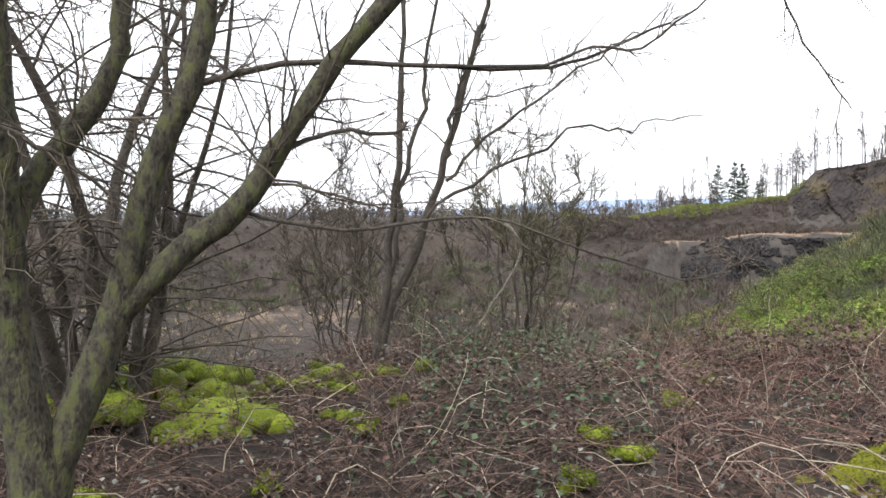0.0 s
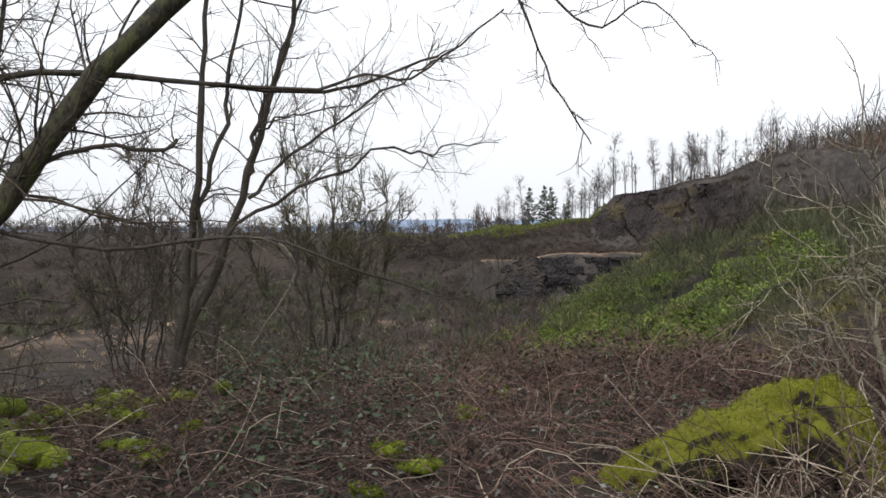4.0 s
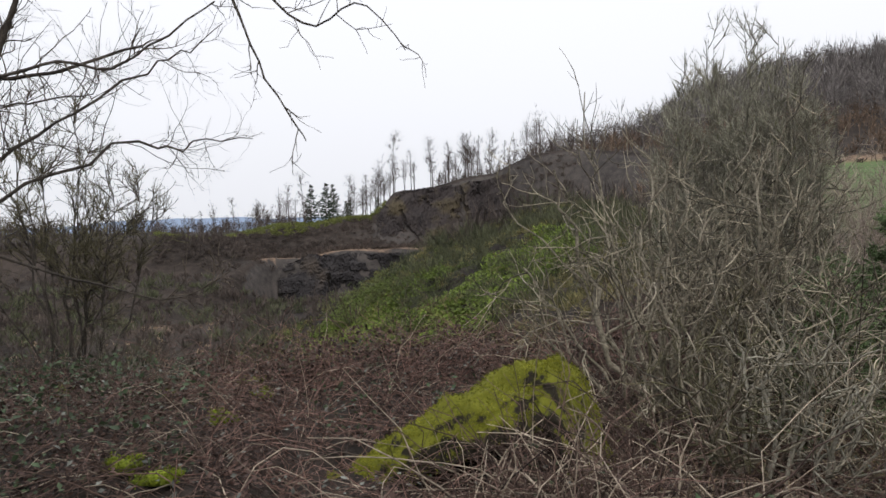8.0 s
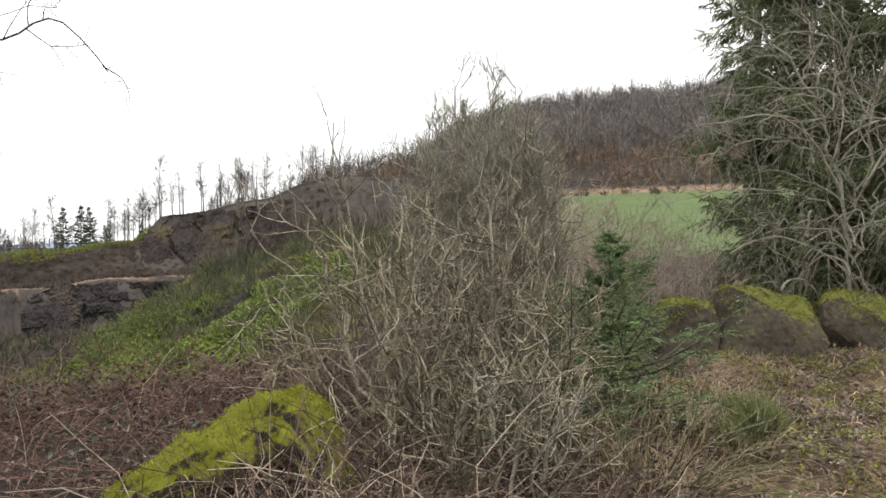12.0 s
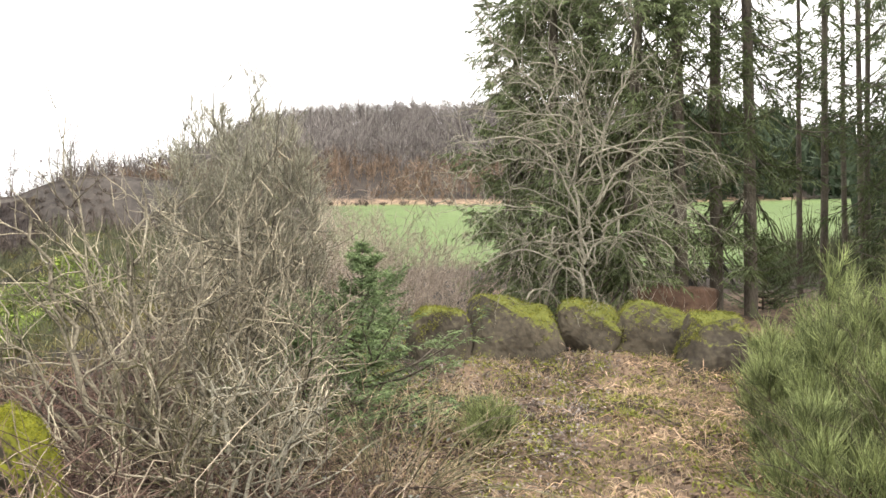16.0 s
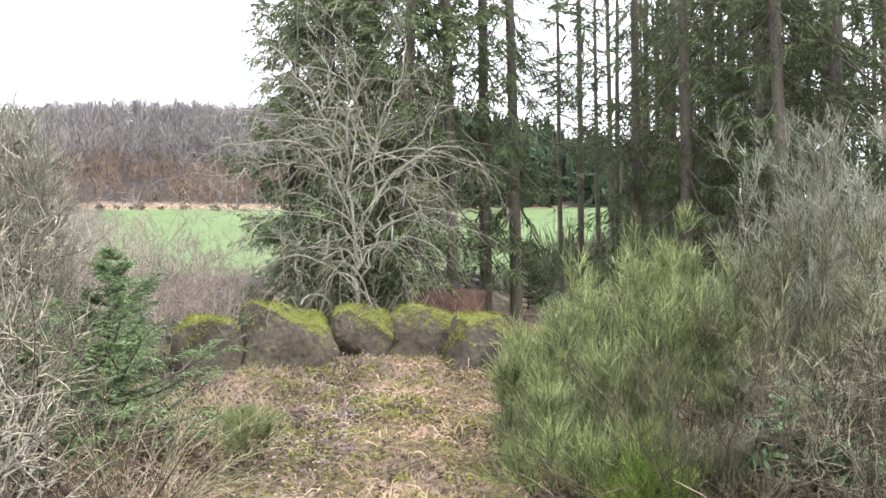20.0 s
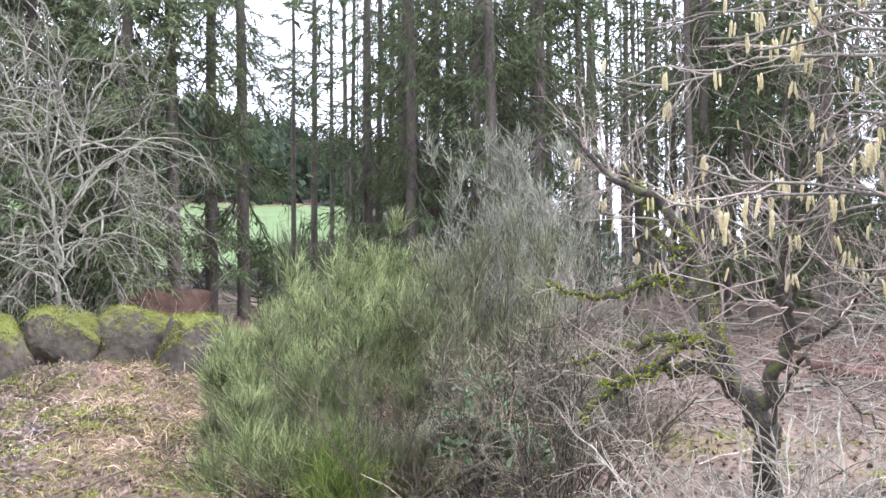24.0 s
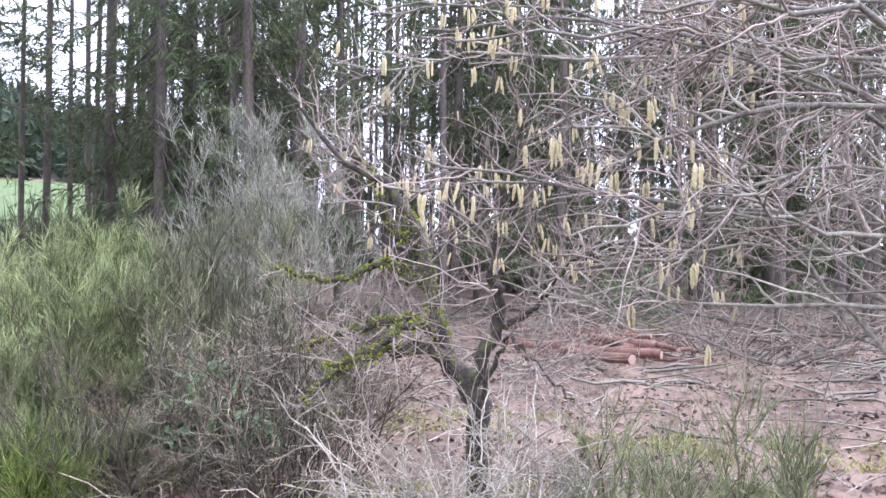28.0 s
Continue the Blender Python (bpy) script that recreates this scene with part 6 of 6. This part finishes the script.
def mossy_stones():
    g = np.random.default_rng(41)
    mossy_boulder()
    spots = [(-22.5, 6.0, 0.50), (-19.0, 5.9, 0.5), (-16.8, 6.2, 0.34), (-26.5, 5.4, 0.34), (-24.0, 5.0, 0.26), (-16.4, 4.9, 0.28), (-14.2, 4.9, 0.2), (-10.5, 6.6, 0.24), (-8.5, 6.8, 0.22), (-7.6, 5.0, 0.14), (-6.0, 4.9, 0.12), (-4.5, 6.3, 0.13), (-13.6, 3.7, 0.085), (-3.4, 5.4, 0.10), (-28, 4.2, 0.16), (-25.5, 3.7, 0.10), (11.5, 4.4, 0.12), (14.0, 4.1, 0.12), (12.5, 7.6, 0.12), (18.5, 7.5, 0.13), (-6.8, 6.4, 0.15), (-1.5, 6.6, 0.11), (10.0, 3.7, 0.10), (19.5, 6.6, 0.10), (-8, 5.6, 0.13), (-12.5, 6.7, 0.18), (5.5, 7.6, 0.12), (17.5, 5.6, 0.12)]
    for k, (a, r, s) in enumerate(spots):
        p, s = bearing(a, r), s * 0.72
        moss_lump(tuple(p + np.array([0, 0, 0.03 + s * 0.22])), (s * g.uniform(0.9, 1.4), s * g.uniform(0.8, 1.2), s * g.uniform(0.7, 0.95)), 860 + k, "stone wrapped in bright yellow-green moss", 7 if s < 0.2 else 26, int(500 + 3500 * s))


boulders()
mound = thing("earth_mound", (14.93, 2.00, 0.74), "low dark reddish-brown mound of litter under the spruces", "mound")
soil = boulder_mesh("soil", 1.0, 0.8, 0.42, 845, NEEDLE_LITTER)
soil.transform(Matrix.Translation(mound.location))
part("soil", soil, mound)
mossy_stones()


# ---- brambles, litter and grass ----
def off_boulder(x, y):
    """True away from the mossy boulder's back."""
    t = np.clip(((x - 2.1) * 1.3 - (y - 4.3) * 0.95) / (1.3 ** 2 + 0.95 ** 2), 0, 1)
    return np.hypot(x - 2.1 - 1.3 * t, y - 4.3 + 0.95 * t) > 0.28


def thicket(name, n, a0, a1, r0, r1, label, seed, canes=(0.5, 1.5), pale=0.12, keep=None, high=0.5, thick=1.0, heap=0.0, mat=None):
    g = np.random.default_rng(seed)
    a, r = g.uniform(a0, a1, n), np.sqrt(r0 ** 2 + (r1 ** 2 - r0 ** 2) * g.random(n))
    ok = off_boulder(r * np.sin(np.radians(a)), r * np.cos(np.radians(a))) | (g.random(n) < 0.12)
    if keep:
        ok &= keep(a, r)
    if heap:
        ok &= waves(r * np.sin(np.radians(a)), r * np.cos(np.radians(a)), heap, seed) + g.normal(size=n) * 0.25 > -0.25
    a, r = a[ok], r[ok]
    n = len(a)
    A = bearing(a, r)
    az = g.uniform(0, math.tau, n)
    D = np.stack([np.cos(az), np.sin(az), g.uniform(0.3, 1.8, n) * high * 2], 1)
    P, R = grow(A, D, g.uniform(*canes, n), thick * 0.0036 * g.uniform(0.5, 1.4, n), -1.3, 0.45, 6, 0.4, g)
    gz = height(P[..., 0], P[..., 1])
    P[..., 2] = np.maximum(P[..., 2], gz + 0.01)
    m = int(n * (1 - pale))
    b, c = Bulk(), Bulk()
    b.tubes(P[:m], R[:m], 3)
    _, p, rr = spawn(P, R, 1, (0.08, 0.35), (30, 80), -0.3, 0.3, 3, rng=g)
    b.tubes(p, rr, 3)
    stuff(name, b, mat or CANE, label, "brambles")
    if m < n:
        c.tubes(P[m:], R[m:], 4)
        stuff("dead_canes", c, CANE_PALE, "pale dead bramble canes among the thicket", "brambles")


def scatter_leaves(name, n, a0, a1, r0, r1, size, lift, mat, label, seed, clump=0.0, keep=None):
    g = np.random.default_rng(seed)
    a, r = g.uniform(a0, a1, n), np.sqrt(r0 ** 2 + (r1 ** 2 - r0 ** 2) * g.random(n))
    x, y = r * np.sin(np.radians(a)), r * np.cos(np.radians(a))
    ok = off_boulder(x, y)
    if clump:
        ok &= waves(x, y, clump, seed) > (-0.15 if n > 50000 else 0.25)
    if keep:
        ok &= keep(a, r)
    x, y = x[ok], y[ok]
    C = np.stack([x, y, height(x, y) + lift * g.random(len(x)) ** 1.5], 1)
    b = Bulk()
    b.leaves(C, size * g.uniform(0.6, 1.4, len(C)), 0.4)
    stuff(name, b, mat, label, "leaves")


def grass(name, n, a0, a1, r0, r1, h, mat, label, seed, clump=1.3, thresh=0.0, keep=None, flat=False):
    g = np.random.default_rng(seed)
    a, r = g.uniform(a0, a1, n), np.sqrt(r0 ** 2 + (r1 ** 2 - r0 ** 2) * g.random(n))
    x, y = r * np.sin(np.radians(a)), r * np.cos(np.radians(a))
    ok = waves(x, y, clump, seed) > thresh
    if keep:
        ok &= keep(a, r)
    x, y = x[ok], y[ok]
    n = len(x)
    D = g.normal(size=(n, 3)) * 0.75 + np.array([0, 0, 0.8])
    D[:, 2] = np.abs(D[:, 2]) * (0.25 if flat else 1) + 0.1
    D /= np.linalg.norm(D, axis=1, keepdims=True)
    b = Bulk()
    b.blades(np.stack([x, y, height(x, y)], 1), D, h * g.uniform(0.5, 1.4, n), 0.008, None, 0.3)
    stuff(name, b, mat, label, "grass")


def g_track(a, r):
    """Where straw lies: thicker towards the broom's side of the track."""
    return np.random.default_rng(926).random(len(a)) < np.interp(a, [72, 82, 90], [0.05, 0.35, 1.0])


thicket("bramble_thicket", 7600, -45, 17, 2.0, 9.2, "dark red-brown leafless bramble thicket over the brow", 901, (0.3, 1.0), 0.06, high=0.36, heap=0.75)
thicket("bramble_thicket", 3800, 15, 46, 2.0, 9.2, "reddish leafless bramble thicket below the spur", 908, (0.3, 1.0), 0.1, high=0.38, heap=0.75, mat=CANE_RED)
thicket("bramble_thicket", 200, -45, 40, 2.4, 6.0, "long arching bramble canes over the thicket", 907, (0.4, 1.0), 0.35, high=0.4)
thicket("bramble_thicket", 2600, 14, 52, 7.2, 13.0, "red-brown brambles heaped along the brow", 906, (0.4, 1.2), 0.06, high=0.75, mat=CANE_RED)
scatter_leaves("brow_leaves", 16000, 14, 52, 7.2, 12.0, 0.05, 0.4, LEAF_DEAD, "brown withered leaves in the brambles on the brow", 919)
thicket("bramble_thicket", 3000, 38, 70, 2.6, 7.0, "tangled arching brambles below the willow", 902, (0.3, 1.1), 0.08, lambda a, r: (r < 5.2) | (a < 64))
thicket("bramble_thicket", 900, 66, 130, 2.9, 5.5, "dry brambles at the track's edge", 903, (0.3, 0.9), 0.4, lambda a, r: (a > 94) | (r < 3.8) | (a < 69), high=0.35)
thicket("bramble_thicket", 700, 37, 52, 3.3, 4.6, "brambles hanging over the mossy boulder", 904, (0.4, 1.2), 0.4, high=0.6, thick=1.3)
scatter_leaves("fallen_leaves", 76000, -45, 72, 1.8, 9.2, 0.036, 0.2, LEAF_DEAD, "brown dead leaves under the brambles", 911, 0.6)
scatter_leaves("pale_leaves", 5500, -45, 72, 1.8, 9.2, 0.035, 0.30, LEAF_PALE, "grey-green leaves, pale with a painted sheen of sky", 914)
scatter_leaves("bramble_leaves", 15000, -45, 60, 2.2, 9.2, 0.042, 0.36, LEAF_BRAMBLE, "dark green bramble leaves in patches", 912, 1.6)
scatter_leaves("ivy_leaves", 5000, -2, 16, 4.0, 9.2, 0.05, 0.40, LEAF_BRAMBLE, "dark green leaves massed on the brow", 918, 0.5)
grass("track_grass", 18000, 66, 100, 3.0, 12.5, 0.13, GRASS_DRY, "straw-coloured matted grass on the track", 921, 1.3, 0.0)
grass("straw_mat", 20000, 72, 104, 2.8, 11.5, 0.26, STRAW, "bleached flattened straw beside the broom", 925, 1.0, 0.1, lambda a, r: g_track(a, r), flat=True)
grass("green_grass", 70000, 58, 100, 3.0, 14, 0.08, GRASS_GREEN, "short green grass on the track", 922, 0.7, 0.1)
scatter_leaves("track_moss", 60000, 58, 92, 3.0, 13, 0.03, 0.015, MOSS_ROCK, "low yellow-green moss over the track", 920, 1.1)
scatter_leaves("track_litter", 16000, 60, 100, 3.0, 13, 0.045, 0.04, LEAF_FLOOR, "brown dead leaves on the track", 915)
scatter_leaves("track_pale_leaves", 15000, 60, 80, 3.0, 13, 0.032, 0.04, LEAF_BLEACHED, "bleached leaves on the track", 916)
grass("verge_grass", 9000, 50, 72, 4.0, 9, 0.36, GRASS_DRY, "tall dry grass below the willow", 923, 0.9, 0.3)
thicket("bramble_thicket", 110, 40, 66, 3.2, 6.0, "long arching brambles before the willow", 905, (0.7, 1.6), 0.4, high=0.9, thick=1.4)
scatter_leaves("needle_litter", 36000, 92, 158, 3.0, 18, 0.055, 0.03, LEAF_FLOOR, "brown litter on the wood's floor", 913)
scatter_leaves("pale_litter", 6000, 92, 158, 3.0, 18, 0.04, 0.03, LEAF_PALE, "pale grey-green leaves on the wood's floor", 917)
grass("wood_edge_grass", 30000, 90, 158, 2.6, 8, 0.10, GRASS_GREEN, "thin green grass at the wood's edge", 924, 1.2, 0.25)


def debris(name, n, a0, a1, r0, r1, size, mat, label, seed, thick=1.0):
    g = np.random.default_rng(seed)
    p = bearing(g.uniform(a0, a1, n), np.sqrt(r0 ** 2 + (r1 ** 2 - r0 ** 2) * g.random(n)))
    az = g.uniform(0, math.tau, n)
    P, R = grow(p + np.array([0, 0, 0.015]), np.stack([np.cos(az), np.sin(az), g.uniform(0, 0.25, n)], 1), size * g.uniform(0.3, 1.3, n), thick * 0.006 * g.uniform(0.4, 1.5, n), -0.2, 0.2, 5, 0.5, g)
    P[..., 2] = np.maximum(P[..., 2], height(P[..., 0], P[..., 1]) + 0.006)
    b = Bulk()
    b.tubes(P, R, 4)
    stuff(name, b, mat, label, "twigs")


debris("fallen_sticks", 700, 96, 158, 3.0, 20, 0.7, TWIG_RED, "fallen sticks on the wood's floor", 961)
debris("fallen_branches", 600, 112, 152, 8.0, 20, 1.3, BARK_GREY, "broken grey branches on the wood's floor", 963, 2.6)
debris("fallen_sticks", 260, 62, 98, 3.2, 12, 0.4, TWIG_BROWN, "dry sticks on the track", 962)


# ---- loose things by the wood ----
def box_mesh(name, sx, sy, sz, mat, bevel=0.006):
    bm = bmesh.new()
    bmesh.ops.create_cube(bm, size=1.0)
    bmesh.ops.scale(bm, vec=(sx, sy, sz), verts=bm.verts)
    bmesh.ops.bevel(bm, geom=bm.edges[:], offset=bevel, segments=1, affect="EDGES")
    me = bpy.data.meshes.new(name)
    bm.to_mesh(me)
    bm.free()
    me.materials.append(mat)
    return me


def picnic_table(a, r, turn):
    ob = thing("picnic_table", (0, 0, 0), "dark weathered wooden picnic table with benches under the spruces", "table", "picnic tables")
    plank, seat, leg, beam = box_mesh("board", 1.9, 0.135, 0.045, WOOD_DARK), box_mesh("seat_board", 1.9, 0.13, 0.045, WOOD_DARK), box_mesh("leg", 0.06, 0.1, 0.95, WOOD_DARK), box_mesh("beam", 0.06, 1.5, 0.1, WOOD_DARK)
    for k in range(5):
        part("tabletop_board", plank, ob).location = (0, (k - 2) * 0.145, 0.74)
    for s in (-1, 1):
        for k in range(2):
            part("bench_board", seat, ob).location = (0, s * (0.62 + 0.14 * k), 0.44)
        part("beam", beam, ob).location = (s * 0.7, 0, 0.37)
        for q in (-1, 1):
            o = part("leg", leg, ob)
            o.location, o.rotation_euler = (s * 0.64, q * 0.38, 0.36), (q * 0.5, 0, 0)
    ob.matrix_basis = Matrix.Translation(bearing(a, r, CLEARING)) @ Matrix.Rotation(radians(turn), 4, "Z")


def log_pile():
    g = np.random.default_rng(77)
    for k in range(20):
        a, r = 130.3 + g.normal() * 2.2, 11.0 + g.normal() * 0.45
        p = bearing(a, r, CLEARING)
        L, q = g.uniform(0.35, 1.5), g.uniform(0.025, 0.065)
        ob = thing("log", (0, 0, 0), "short reddish-brown log with a pale cut end on the wood's floor", "log", "logs on the wood's floor")
        x = np.linspace(-L / 2, L / 2, 8)
        b = Bulk()
        b.tubes(np.stack([x, g.normal(size=8) * 0.006, g.normal(size=8) * 0.006], 1), q * (1 + 0.05 * g.normal(size=8)), 10)
        part("bark", b.mesh("bark", LOG), ob)
        for s in (-1, 1):
            c = Bulk()
            an = np.arange(10) * math.tau / 10
            c.add(np.concatenate([[[s * (L / 2 + 0.004), 0, 0]], np.stack([0 * an + s * L / 2, q * 0.98 * np.cos(an), q * 0.98 * np.sin(an)], 1)]), None, [(0, 1 + i, 1 + (i + 1) % 10) for i in range(10)])
            part("cut_end", c.mesh("cut_end", LOG_CUT, False), ob)
        ob.matrix_basis = pose(p[0], p[1], p[2] + q + (k // 7) * 0.07, 0, g.normal() * 5, 30 + g.normal() * 38)


picnic_table(79.9, 25, 15)
picnic_table(82.2, 27, -10)
log_pile()
dome_bush("brush_pile", (9.3, -7.7), 60, 0.34, 1.3, 1.1, 0.9, "low heap of rusty brushwood on the logs", "brush pile", TWIG_RUST, TWIG_RUST, 953, 0.011, ((4, 0.2, 0.6, (20, 70), -0.4, 0.3, 0.2),), 0.003, 12, wob=0.12, low=0.3)
stems_bush("brush_pile", (8.6, -9.6), 90, 1.3, 2.2, "heap of brown cut brushwood in the wood", "brush pile", TWIG_BROWN, LEAF_DEAD, 951, 0.012, ((6, 0.3),), 1.2, 0.2, -0.6, "brush_stem", 10, 8)
stems_bush("brush_pile", (13.2, 1.9), 90, 0.9, 2.4, "low heap of reddish brushwood behind the boulders", "brush pile", TWIG_RED, LEAF_DEAD, 952, 0.012, ((6, 0.3),), 0.8, 0.2, -0.6, "brush_stem", 10, 8)
